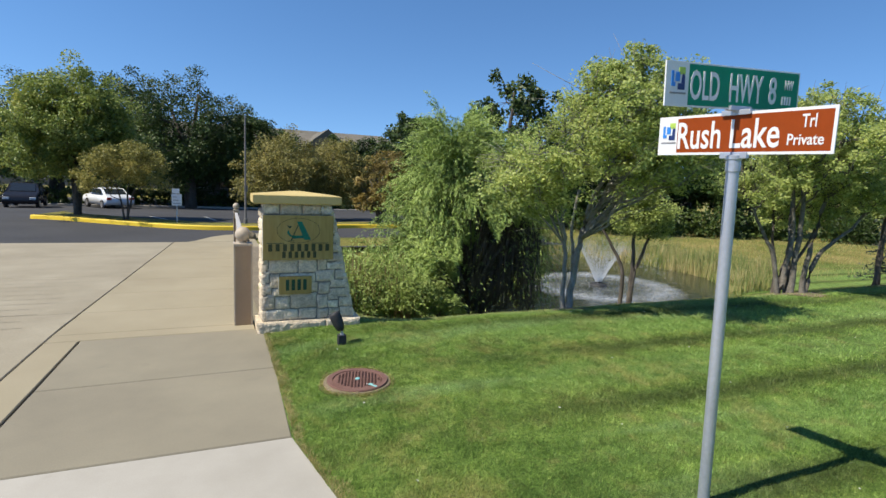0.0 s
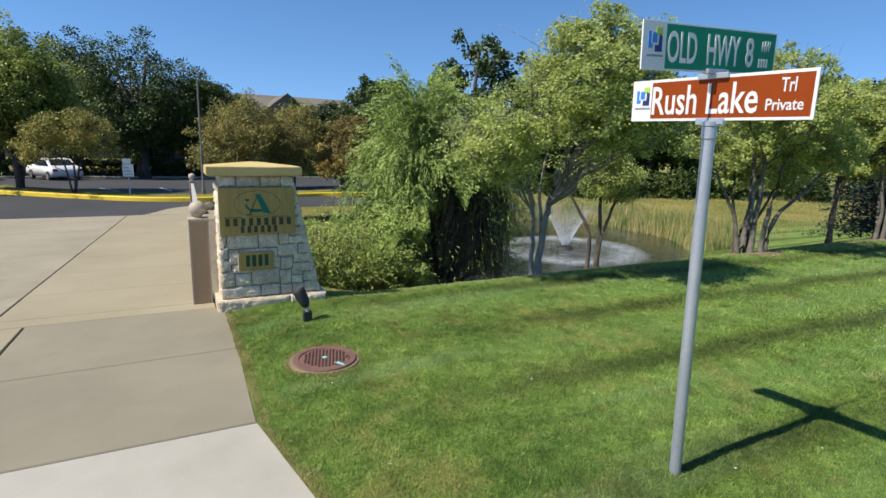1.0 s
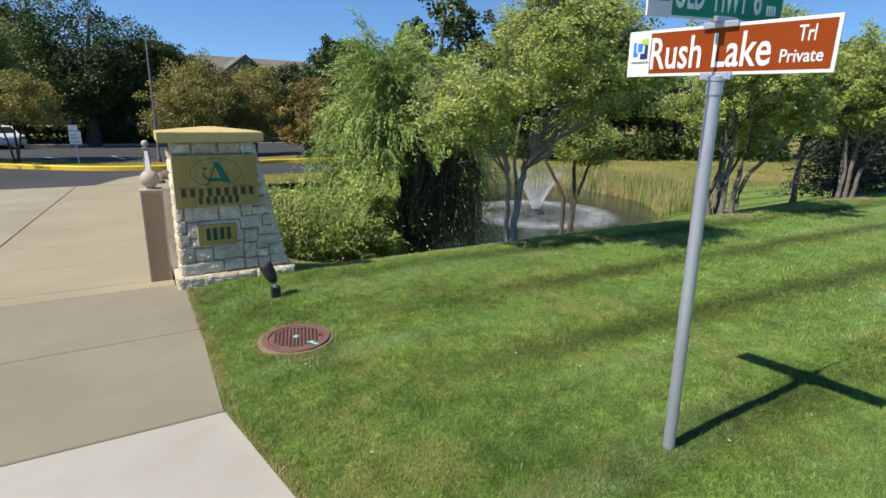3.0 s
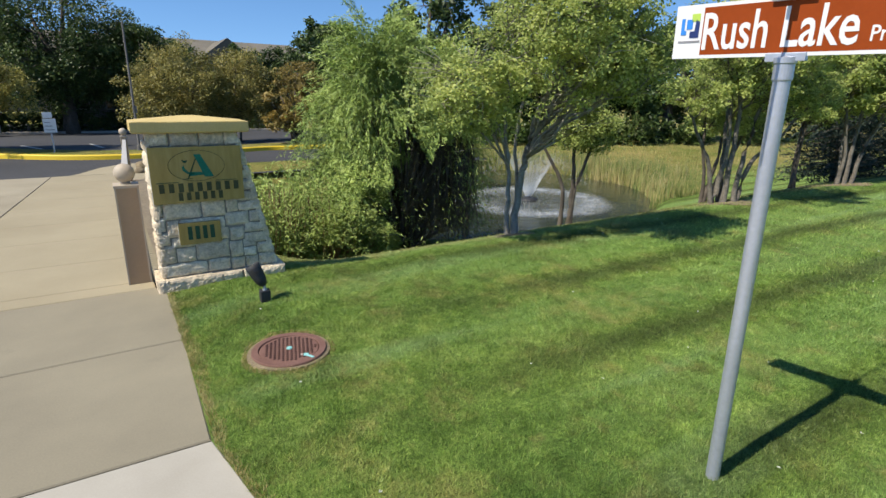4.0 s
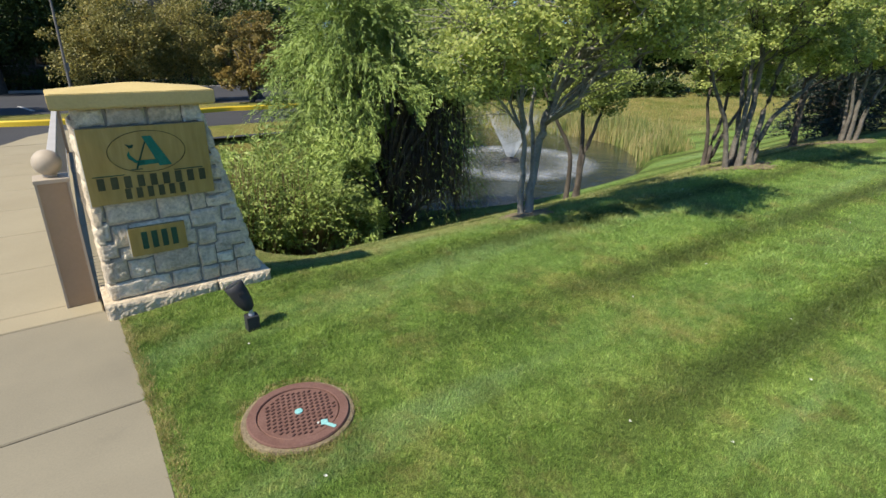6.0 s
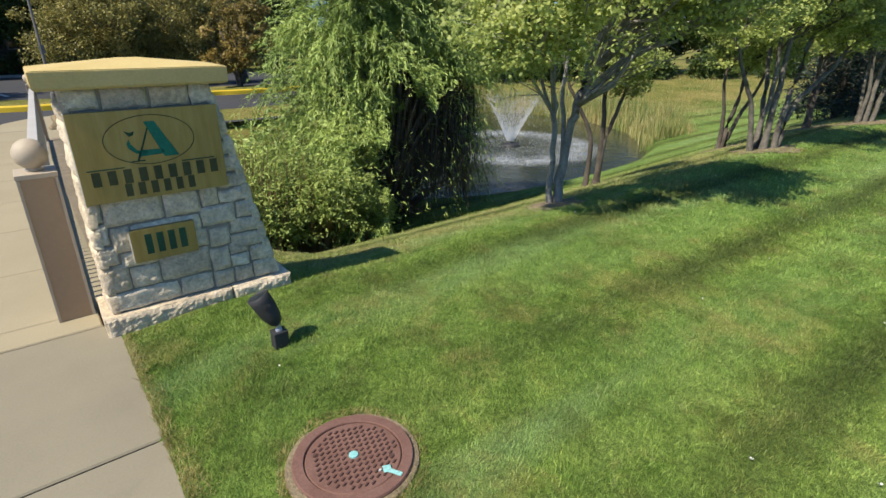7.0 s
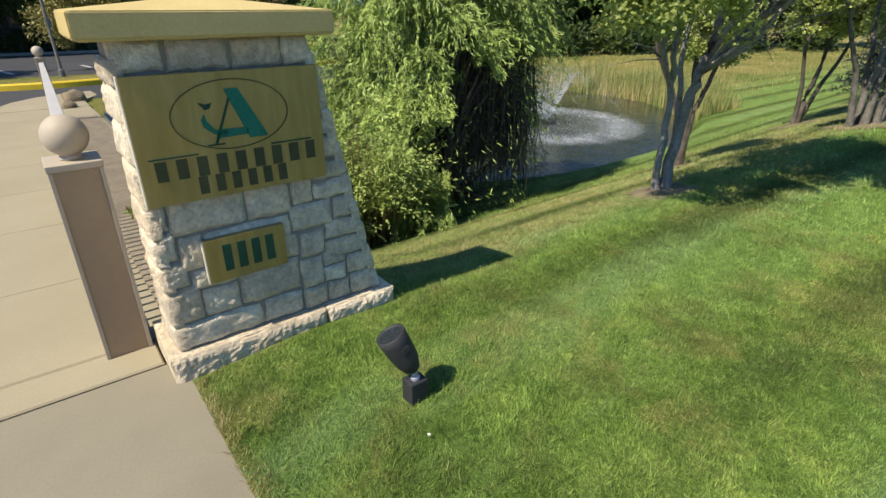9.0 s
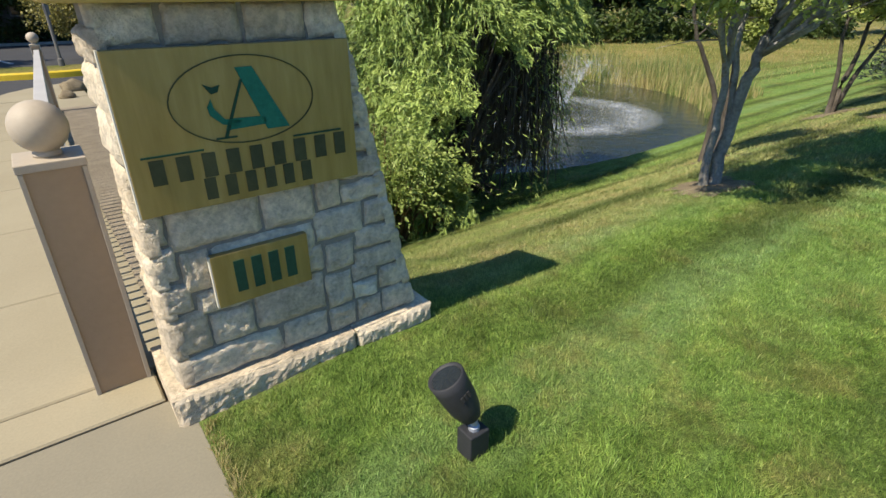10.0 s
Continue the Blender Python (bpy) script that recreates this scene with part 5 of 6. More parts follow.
tree(foot(10.65, 7.96), "multi-stemmed pear tree with rough grey bark and yellow-green leaves",
     [[(-0.02, 0, -0.12), (0, 0, 0.7), (0.05, 0, 1.4), (0.0, 0.1, 2.6), (0.05, 0.1, 3.2)],
      [(-0.24, 0.12, -0.12), (-0.12, 0.06, 0.6), (-0.1, 0.05, 1.3), (-0.22, 0.1, 2.2), (-0.3, 0.1, 2.8)],
      [(0.17, -0.08, -0.12), (0.18, -0.1, 0.6), (0.3, -0.15, 1.3), (0.48, -0.2, 2.3), (0.55, -0.2, 2.9)],
      [(0.22, -0.1, -0.12), (0.36, -0.15, 0.7), (0.75, -0.35, 1.15), (1.15, -0.5, 1.65)],
      [(0.05, 0.12, -0.12), (0.1, 0.2, 0.8), (0.25, 0.35, 1.6), (0.32, 0.4, 2.5)],
      [(-0.2, 0.1, -0.12), (-0.34, 0.2, 0.7), (-0.6, 0.3, 1.2), (-0.95, 0.4, 1.75)]],
     [((0.1, -0.3, 2.75), (1.45, 1.4, 1.1), 0.78), ((0.7, -0.6, 1.95), (0.9, 0.8, 0.38), 0.12), ((-0.8, 0.3, 1.95), (0.7, 0.7, 0.38), 0.1)],
     520, 70, 0.05, "leaf_pear", "bark_mid", 13, trunk_r=0.052, **PEAR)
tree(foot(12.5, 9.5), "multi-stemmed dark-barked pear tree",
     [[(0, 0, -0.12), (0.1, -0.05, 0.6), (0.2, -0.1, 1.2), (0.25, -0.1, 2.3)],
      [(0.09, 0, -0.12), (0.25, -0.12, 0.6), (0.5, -0.3, 1.3), (0.7, -0.4, 2.1)],
      [(-0.07, 0.02, -0.12), (0, 0.05, 0.6), (-0.15, 0.1, 1.3), (-0.2, 0.1, 2.2)]],
     [((0.1, -0.2, 2.65), (1.45, 1.35, 1.05), 0.82), ((0.1, -0.2, 1.85), (1.0, 0.9, 0.35), 0.18)], 380, 56, 0.062, "leaf_pear", "bark_dark", 14, trunk_r=0.052, **PEAR)
PEAR["spread"] = 0.13
tree(foot(15.2, 8.9), "dark-trunked pear tree with yellow-green leaves", [(0.1, 0.0, 2.4), (0.35, 0.2, 2.2)],
     [((0.2, 0.0, 2.9), (1.7, 1.6, 1.2), 0.82), ((0.0, -0.3, 1.95), (1.3, 1.2, 0.4), 0.18)], 330, 60, 0.07, "leaf_pear", "bark_dark", 15, trunk_r=0.06, **PEAR)
tree(foot(15.4, 7.9), "grey-trunked pear tree with several stems",
     [[(0.02, 0, -0.12), (0.05, 0, 0.7), (0.12, 0, 1.4), (0.2, 0, 2.5)], [(-0.14, 0.08, -0.12), (-0.1, 0.06, 0.7), (-0.25, 0.12, 1.4), (-0.4, 0.2, 2.2)],
      [(0.18, -0.08, -0.12), (0.25, -0.12, 0.7), (0.48, -0.25, 1.4), (0.7, -0.35, 2.2)], [(0.0, 0.14, -0.12), (0.05, 0.2, 0.8), (0, 0.35, 2.2)]],
     [((0.2, 0.0, 2.8), (1.6, 1.6, 1.2), 0.82), ((0.2, -0.3, 1.85), (1.3, 1.2, 0.35), 0.18)], 330, 60, 0.07, "leaf_pear", "bark_mid", 16, trunk_r=0.05, **PEAR)
tree(foot(19.0, 8.0), "pear tree at the end of the row", [(0.3, 0.0, 2.4), (-0.3, 0.1, 2.2)],
     [((0.1, 0.0, 2.9), (1.9, 1.8, 1.3), 1.0)], 300, 60, 0.08, "leaf_pear", "bark_dark", 17, trunk_r=0.07, **PEAR)
for x, y, s in ((5.73, 8.17, 0.3), (7.85, 9.25, 0.2), (10.65, 7.96, 0.45), (12.5, 9.5, 0.4), (15.4, 7.9, 0.5), (15.2, 8.9, 0.4)):
    n = 60
    bm = bmesh.new()
    mid = bm.verts.new((x, y, float(land(x, y)) + 0.025))
    ring = []
    for i in range(n):
        t = 2 * math.pi * i / n
        rr = s * (1 + 0.45 * noise.noise(Vector((math.cos(t) * 1.5 + x, math.sin(t) * 1.5 + y, 0))) + 0.35 * noise.noise(Vector((math.cos(t) * 6 + x, math.sin(t) * 6 + y, 3))))
        ring.append(bm.verts.new((x + rr * 1.25 * math.cos(t), y + rr * math.sin(t), float(land(x + rr * 1.25 * math.cos(t), y + rr * math.sin(t))) + 0.008)))
    for i in range(n):
        bm.faces.new((mid, ring[i], ring[(i + 1) % n]))
    tagged(part("soil_patch", bm, "mulch"), "bare brown soil round a tree's foot", "soil", kind="structure")


# ---- the willow and the brush at its foot ----
rs = np.random.default_rng(31)
WX, WY = 6.0, 12.1
wz = float(land(WX, WY))
willow = thing("willow_tree", (WX, WY, wz), "shaggy green willow drooping over the pond", "tree")


wood = bmesh.new()
st, wy, ln, fl = [], [], [], []
# the tall mass of the crown, a lower one behind it over the water, and a skirt towards the lawn:
# centre, heights, radii at those heights, bunches, lowest bunch
MASSES = [((-0.45, 0.02), [0.2, 1.0, 1.9, 2.9, 3.7, 4.3, 4.8], [1.1, 1.4, 1.4, 1.15, 0.82, 0.5, 0.15], 215, 0.35),
          ((0.75, 0.25), [0.6, 1.2, 2.0, 3.0, 3.8, 4.3], [0.75, 1.05, 1.25, 1.2, 0.8, 0.3], 210, 1.2),
          ((-0.85, -0.85), [0.2, 0.8, 1.5, 2.3], [0.9, 1.0, 0.85, 0.4], 70, 0.3),
          ((0.95, 0.6), [0.0, 0.6, 1.4, 2.2, 2.8], [0.65, 0.75, 0.75, 0.6, 0.3], 70, 0.15),
          ((1.6, 0.75), [0.0, 0.6, 1.6, 2.5, 3.1], [0.65, 0.75, 0.75, 0.6, 0.25], 120, 0.12)]
for (cx, cy), hs, rr, count, low in MASSES:
    # bunches of shoots at the ends of branches, each spraying outwards and drooping
    for i in range(count):
        a = rs.uniform(0, 2 * math.pi)
        h = rs.uniform(low, hs[-1] - 0.25)
        lump = 0.95 + 0.42 * noise.noise(Vector((math.cos(a) * 1.7 + cx, math.sin(a) * 1.7 + cy, h * 0.8 + 4.0)))
        r = float(np.interp(h, hs, rr)) * lump * rs.uniform(0.6, 0.86)
        out = np.array([math.cos(a), math.sin(a), 0.0])
        c = out * r + np.array([cx, cy, h])
        root = Vector((0.12 * math.cos(a), 0.12 * math.sin(a), max(0.1, h * 0.45 - 0.2)))
        if i % 3 == 0:
            tube(wood, [root, root.lerp(Vector(c), 0.5) + Vector((0, 0, 0.15)), Vector(c)], [0.028, 0.016, 0.005], 5)
        for _ in range(int(rs.integers(11, 18))):
            w = out * rs.uniform(0.35, 1.0) + np.array([0, 0, rs.uniform(0.05, 0.65) + 0.3 * max(0, h - 3.2)]) + rs.normal(0, 0.36, 3)
            st.append(c + rs.normal(0, 0.08, 3))
            wy.append(w / np.linalg.norm(w))
            ln.append(rs.uniform(0.4, 0.9))
            fl.append(rs.uniform(0.55, 1.25) * (1.0 if h < 3.6 else 0.45))
    # the leafy inside, which keeps the sun out
    for i in range(count * (24 if cx > 0 else 10)):
        h, a = rs.uniform(low + 0.3, hs[-1] - 0.5), rs.uniform(0, 2 * math.pi)
        r = float(np.interp(h, hs, rr)) * 0.75 * rs.random() ** 0.5
        st.append(np.array([cx + r * math.cos(a), cy + r * math.sin(a), h]))
        w = rs.normal(0, 0.6, 3) + np.array([0, 0, -0.35])
        wy.append(w / np.linalg.norm(w))
        ln.append(rs.uniform(0.25, 0.5))
        fl.append(0.3)
# strands hanging towards the water
for i in range(36):
    a = math.radians(-10) + rs.normal(0, 0.5)
    r = rs.uniform(0.6, 1.0) * 1.1
    st.append(np.array([0.75 + r * math.cos(a), 0.25 + r * math.sin(a), rs.uniform(1.5, 2.4)]))
    w = np.array([0.2 * math.cos(a), 0.2 * math.sin(a), -1.0]) + rs.normal(0, 0.13, 3)
    wy.append(w / np.linalg.norm(w))
    ln.append(rs.uniform(0.5, 1.3))
    fl.append(0.05)
for i in range(7):
    t = 2 * math.pi * i / 7
    top = Vector((0.9 * math.cos(t), 0.8 * math.sin(t), 3.2 + 0.5 * rs.random()))
    pts = [Vector((0.12 * math.cos(t), 0.12 * math.sin(t), -0.15)), Vector((0.25 * math.cos(t), 0.25 * math.sin(t), 0.9)), top * 0.62, top]
    tube(wood, pts, [0.09, 0.07, 0.04, 0.01], 7)
part("trunk", wood, "bark_dark", willow, smooth=True)
wl = fronds(np.array(st), np.array(wy), np.array(ln), np.array(fl), 60, 0.085, 33, 7.0, 0.08, 0.42)
# beneath the overhang towards the pond the crown is hollowed, to look deeply shaded
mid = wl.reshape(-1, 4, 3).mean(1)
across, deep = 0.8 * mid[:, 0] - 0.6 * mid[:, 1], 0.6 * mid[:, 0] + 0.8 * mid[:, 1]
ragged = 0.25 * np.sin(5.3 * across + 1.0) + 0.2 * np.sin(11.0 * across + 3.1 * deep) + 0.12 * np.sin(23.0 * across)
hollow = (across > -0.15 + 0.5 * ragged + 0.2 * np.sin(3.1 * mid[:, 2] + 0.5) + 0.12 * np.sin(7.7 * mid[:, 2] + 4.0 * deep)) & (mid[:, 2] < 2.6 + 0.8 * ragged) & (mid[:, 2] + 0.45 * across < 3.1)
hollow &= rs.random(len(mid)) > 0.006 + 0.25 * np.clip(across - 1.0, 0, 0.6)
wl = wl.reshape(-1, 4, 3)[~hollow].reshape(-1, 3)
# bare hanging twigs in dark bark, added to fill the hollow with shade
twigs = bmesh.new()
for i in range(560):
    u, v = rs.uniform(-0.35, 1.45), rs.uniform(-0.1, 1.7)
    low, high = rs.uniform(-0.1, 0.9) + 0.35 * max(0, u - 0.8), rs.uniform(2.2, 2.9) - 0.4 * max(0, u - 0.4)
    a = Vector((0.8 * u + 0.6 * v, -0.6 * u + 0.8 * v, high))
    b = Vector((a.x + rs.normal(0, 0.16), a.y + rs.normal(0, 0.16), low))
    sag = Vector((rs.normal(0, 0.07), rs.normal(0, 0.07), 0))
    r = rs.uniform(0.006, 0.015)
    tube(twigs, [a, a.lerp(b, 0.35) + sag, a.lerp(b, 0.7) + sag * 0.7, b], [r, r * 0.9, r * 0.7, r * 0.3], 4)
tagged(part("twig_tangle", twigs, "bark_dark", willow, "bare dark twigs added to deepen the hollow's shade"), kind="stuff")
finish("crown", poly_mesh("crown", wl, 4), "leaf_willow", willow, "long drooping green shoots")
# fine upright shoots at the very top
sh = np.concatenate([np.array([-0.2, 0.15, 3.85]) + np.stack([rs.normal(0, 0.38, 1) * np.ones(40) + rs.normal(0, 0.03, 40), rs.normal(0, 0.4, 1) * np.ones(40) + rs.normal(0, 0.03, 40), rs.uniform(0, 0.75, 40)], -1) for _ in range(40)])
finish("top_growth", poly_mesh("top_growth", leaf_quads(sh, 0.07, 35, 3.5, 0.3, -0.6), 4), "leaf_willow", willow, "thin upright shoots")
tagged(willow.children[-1], kind="stuff")


def shrub(x, y, rx, ry, h, count, leaf, mat, seed, label, stems=30, aspect=2.6, bare=0.0):
    q = np.random.default_rng(seed)
    z = float(land(x, y))
    ob = thing("shrub", (x, y, z), label, "shrub", "brush on the pond bank")
    bm = bmesh.new()
    for i in range(stems):
        a = q.uniform(0, 2 * np.pi)
        d = q.random() ** 0.5
        e = Vector((rx * d * math.cos(a), ry * d * math.sin(a), h * (1 - 0.45 * d * d) * q.uniform(0.7, 1.0)))
        s = Vector((e.x * 0.55, e.y * 0.55, float(land(x + e.x * 0.55, y + e.y * 0.55)) - z - 0.05))
        tube(bm, [s, s.lerp(e, 0.5) + Vector((0, 0, 0.08)), e], [0.011, 0.008, 0.003], 4)
    tagged(part("stem_tangle", bm, "stem", ob, "thin reddish stems"), kind="stuff")
    n = count // 14
    a, dd = q.uniform(0, 2 * np.pi, n), q.random(n) ** 0.5
    sx, sy = rx * dd * np.cos(a) * 0.75, ry * dd * np.sin(a) * 0.75
    gz = land(x + sx, y + sy) - z
    lump = np.array([0.75 + 0.5 * noise.noise(Vector((x + u * 1.6, y + v * 1.6, seed))) for u, v in zip(sx, sy)])
    lift = (bare + (1 - bare) * q.random(n) ** 1.3) * h * 0.72 * lump
    w = np.stack([np.cos(a) * dd * 0.8, np.sin(a) * dd * 0.8, np.full(n, 0.75)], -1) + q.normal(0, 0.28, (n, 3))
    w /= np.linalg.norm(w, axis=1)[:, None]
    L = h * q.uniform(0.3, 0.55, n) * lump
    lv = fronds(np.stack([sx, sy, gz + lift], -1), w, L, q.uniform(0.15, 0.5, n), 14.0 / np.mean(L), leaf, seed + 3, aspect, 0.05, 0.6)
    finish("foliage", poly_mesh("foliage", lv, 4), mat, ob)
    return ob


shrub(3.05, 11.1, 0.85, 0.9, 1.7, 20000, 0.055, "leaf_shrub", 41, "tangled olive-green brush with reddish stems", 190, bare=0.34)
shrub(4.0, 11.2, 0.85, 0.8, 1.6, 21000, 0.055, "leaf_shrub", 42, "tangled olive-green brush with dry stems", 210, bare=0.36)
shrub(4.6, 11.15, 0.5, 0.55, 1.0, 4500, 0.055, "leaf_shrub", 49, "shaded tangle of dry stems and leaves", 190, bare=0.5)
shrub(4.3, 12.1, 1.1, 0.9, 2.4, 16000, 0.085, "leaf_willow", 43, "bright green young willow shrub", 30, 3.8)
shrub(2.95, 12.6, 0.8, 0.9, 1.8, 11000, 0.075, "leaf_shrub", 44, "olive-green brush with pale seed heads")
shrub(3.7, 14.0, 1.2, 1.0, 1.9, 10000, 0.085, "leaf_shrub", 46, "olive-green brush on the bank")
shrub(3.0, 15.6, 0.9, 0.9, 1.0, 6000, 0.085, "leaf_shrub", 47, "low olive-green brush on the bank")

shrub(1.5, 10.6, 0.1, 0.2, 0.2, 300, 0.04, "leaf_shrub", 130, "small green weed clump by the fence", 8)


def boulder(x, y, r, seed, label):
    bm = bmesh.new()
    bmesh.ops.create_icosphere(bm, subdivisions=3, radius=r)
    for v in bm.verts:
        p = v.co / r
        v.co *= 1 + 0.28 * noise.noise(p * 1.3 + Vector((seed, 0, 0))) + 0.08 * noise.noise(p * 4 + Vector((0, seed, 0)))
        v.co.z = max(v.co.z * 0.72, -0.3 * r)
    ob = part("rock", bm, "mulch", smooth=True)
    ob.location = (x, y, float(road_z(y)) + 0.28 * r)
    tagged(ob, label, "rock", "rocks at the end of the fence")


boulder(1.84, 20.5, 0.24, 3.1, "rounded brown landscape rock on the paving")
boulder(1.62, 19.2, 0.14, 7.7, "small brown landscape rock on the paving")

# ---- reeds round the pond ----
q = np.random.default_rng(51)


def reeds(keep, count, x0, x1, y0, y1, height, label, seed):
    q = np.random.default_rng(seed)
    x, y = q.uniform(x0, x1, count), q.uniform(y0, y1, count)
    ok = keep(x, y)
    x, y = x[ok], y[ok]
    n = len(x)
    z = np.maximum(land(x, y), WATER - 0.05)
    h = height * q.uniform(0.45, 1.15, n) * (0.4 + 0.9 * patchy(x, y, 1.1, 5) + 0.25 * patchy(x, y, 0.35, 6))
    a = q.uniform(0, np.pi, n)
    w = q.uniform(0.006, 0.015, n)
    side = np.stack([np.cos(a) * w, np.sin(a) * w, 0 * a], -1)
    p = np.stack([x, y, z], -1)
    bend = q.normal(0, 0.1, (n, 2)) * h[:, None]
    m1 = p + np.stack([bend[:, 0] * 0.4, bend[:, 1] * 0.4, h * 0.6], -1)
    tip = p + np.stack([bend[:, 0], bend[:, 1], h], -1)
    me = poly_mesh("reeds", np.stack([p - side, p + side, m1 + side * 0.7, m1 - side * 0.7, m1 - side * 0.7, m1 + side * 0.7, tip + side * 0.1, tip - side * 0.1], 1).reshape(-1, 3), 4)
    tagged(finish("reeds", me, "reed"), label, "reeds", kind="stuff")


reeds(lambda x, y: (pond(x, y) > 1.0) & (pond(x, y) < 1.75) & (x > 15.7) & (y > 13.5 + 0.05 * (x - 15)), 42000, 14, 24, 13, 30, 0.75, "tall tan and green cattail reeds along the shore", 52)
reeds(lambda x, y: (pond(x, y) > 0.9) & (pond(x, y) < 1.5) & (y > 18) & (x > 10.5), 16000, 3, 24, 18, 28, 0.6, "tall dry reeds on the far shore", 53)
reeds(lambda x, y: (pond(x, y) > 1.3) & (y > 15) & (x > 16), 26000, 16, 60, 14, 50, 0.2, "rough dry meadow grass", 54)

# ---- background trees ----


def far_tree(x, y, h, r, leaf_mat, seed, label, z=None, n=70, per=70, leaf=0.3, low=0.3, group="background trees", bark="bark_dark", name="tree", girth=0.03):
    z = float(land(x, y)) if z is None else z
    return tree((x, y, z), label, [(0.1 * r, 0, h * 0.8), (-0.3 * r, 0.2 * r, h * 0.7), (0.35 * r, -0.2 * r, h * 0.65)],
                [((0, 0, h * (0.5 + low / 2)), (r, r, h * (0.5 - low / 2)), 0.7), ((-0.4 * r, -0.2 * r, h * (0.3 + low * 0.5)), (0.7 * r, 0.7 * r, h * 0.2), 0.15), ((0.4 * r, 0, h * (0.35 + low * 0.5)), (0.7 * r, 0.7 * r, h * 0.2), 0.15)],
                n, per, leaf, leaf_mat, bark, seed, r * 0.13, group, h * girth, name, 0.45)


far_tree(-4.6, 28.6, 6.6, 2.6, "leaf_maple", 61, "tall green maple beginning to turn, on the island", n=420, per=150, leaf=0.11, low=0.26, girth=0.016)
far_tree(-15.0, 50.5, 9.4, 4.0, "leaf_maple", 62, "green maple beside the car park", n=90, per=90, leaf=0.2, low=0.1)
far_tree(-2.5, 26.1, 3.25, 1.75, "leaf_crab", 63, "small golden-olive crab apple tree on the island", n=150, per=120, leaf=0.075, low=0.52, girth=0.014)
far_tree(3.9, 29.2, 4.5, 2.3, "leaf_olive", 64, "olive-gold crab apple tree", n=200, per=170, leaf=0.085, low=0.15, girth=0.016)
far_tree(6.4, 30.2, 4.5, 2.2, "leaf_olive", 65, "olive crab apple tree", n=190, per=170, leaf=0.085, low=0.15, girth=0.016)
far_tree(9.4, 30.0, 4.2, 1.9, "leaf_russet", 66, "small russet-leaved tree by the drive", n=90, per=140, leaf=0.11, low=0.15)
far_tree(8.0, 26.0, 3.0, 1.3, "leaf_russet", 67, "russet small tree by the drive", n=60, per=90, leaf=0.12, low=0.2)
oaks = [(-16.9, 52.5, 10.5, 5.2), (-10.8, 52.5, 10.8, 5.2), (-5.6, 51.0, 10.9, 4.5), (-0.8, 48.0, 11.1, 5.2), (3.5, 50.0, 8.3, 3.6), (7.3, 53.5, 7.1, 3.4), (11.6, 51.0, 7.2, 2.9), (14.6, 50.5, 8.0, 3.1)]
for i, (x, y, h, rr) in enumerate(oaks):
    far_tree(x, y, h, rr, "leaf_oak", 70 + i, "large dark green oak behind the car park", n=330 if i in (2, 3, 4) else 140, per=125, leaf=0.17, low=0.3 if i == 4 else 0.05)
far_tree(21.0, 57.0, 11.5, 4.5, "leaf_oak", 80, "dark green tree beside the building", n=190, per=150, leaf=0.3, low=0.0)
woods = [(26, 36, 11, 4.2), (31, 35, 10.5, 4.5), (36, 33, 10, 4.5), (41, 31, 10, 4.5), (47, 28, 10, 4.5), (52, 25, 10, 4.5), (24, 42, 13.5, 4.5), (57, 20, 10, 5), (60, 14, 10, 5), (63, 8, 10, 5), (44, 40, 12, 5), (34, 44, 12, 5), (17, 46, 8, 4)]
master = far_tree(26, 36, 11, 4.2, "leaf_oak", 81, "dark green tree at the edge of the woods", z=-1.3, n=120, per=90, leaf=0.32, low=-0.05, group="woods beyond the pond")
for i, (x, y, h, rr) in enumerate(woods[1:]):
    copy_thing(master, Matrix.Translation((x, y, -1.3)) @ Matrix.Rotation(1.3 * i, 4, "Z") @ Matrix.Diagonal((rr / 4.2, rr / 4.2, h / 11, 1)))
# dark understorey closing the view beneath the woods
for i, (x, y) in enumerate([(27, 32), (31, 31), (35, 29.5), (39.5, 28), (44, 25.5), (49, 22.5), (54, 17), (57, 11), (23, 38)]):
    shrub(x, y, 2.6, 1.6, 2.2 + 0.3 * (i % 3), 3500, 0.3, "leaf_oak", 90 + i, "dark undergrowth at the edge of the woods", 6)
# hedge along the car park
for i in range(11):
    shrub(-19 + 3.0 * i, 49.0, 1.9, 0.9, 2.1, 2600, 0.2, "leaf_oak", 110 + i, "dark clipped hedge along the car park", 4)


def spruce(x, y, h, r, seed):
    q = np.random.default_rng(seed)
    z = float(land(x, y))
    ob = thing("spruce_tree", (x, y, z), "dense blue-green spruce with boughs to the ground", "tree", "spruces past the lawn")
    bm = bmesh.new()
    tube(bm, [Vector((0, 0, -0.1)), Vector((0, 0, h * 0.5)), Vector((0, 0, h))], [0.09, 0.06, 0.01], 8)
    pts = []
    for i in range(150):
        t = (i + q.random()) / 150
        zz = h * (0.05 + 0.93 * t)
        L = r * (1 - t) ** 0.85 * q.uniform(0.8, 1.1) + 0.05
        a = i * 2.4 + q.normal(0, 0.2)
        e = Vector((L * math.cos(a), L * math.sin(a), zz - 0.18 * L))
        tube(bm, [Vector((0, 0, zz)), e * 0.5 + Vector((0, 0, zz * 0.5 + 0.03)), e], [0.018, 0.011, 0.003], 4)
        n = int(60 * L / r) + 12
        u = q.uniform(0.15, 1.02, n)
        pts.append(np.array([0, 0, zz]) + u[:, None] * (np.array(e) - np.array([0, 0, zz])) + q.normal(0, 0.07, (n, 3)) * np.array([1, 1, 0.5]))
    part("trunk", bm, "bark_dark", ob)
    finish("crown", poly_mesh("crown", leaf_quads(np.concatenate(pts), 0.16, seed, 4.0, 0.4, 0.25), 4), "needle", ob)


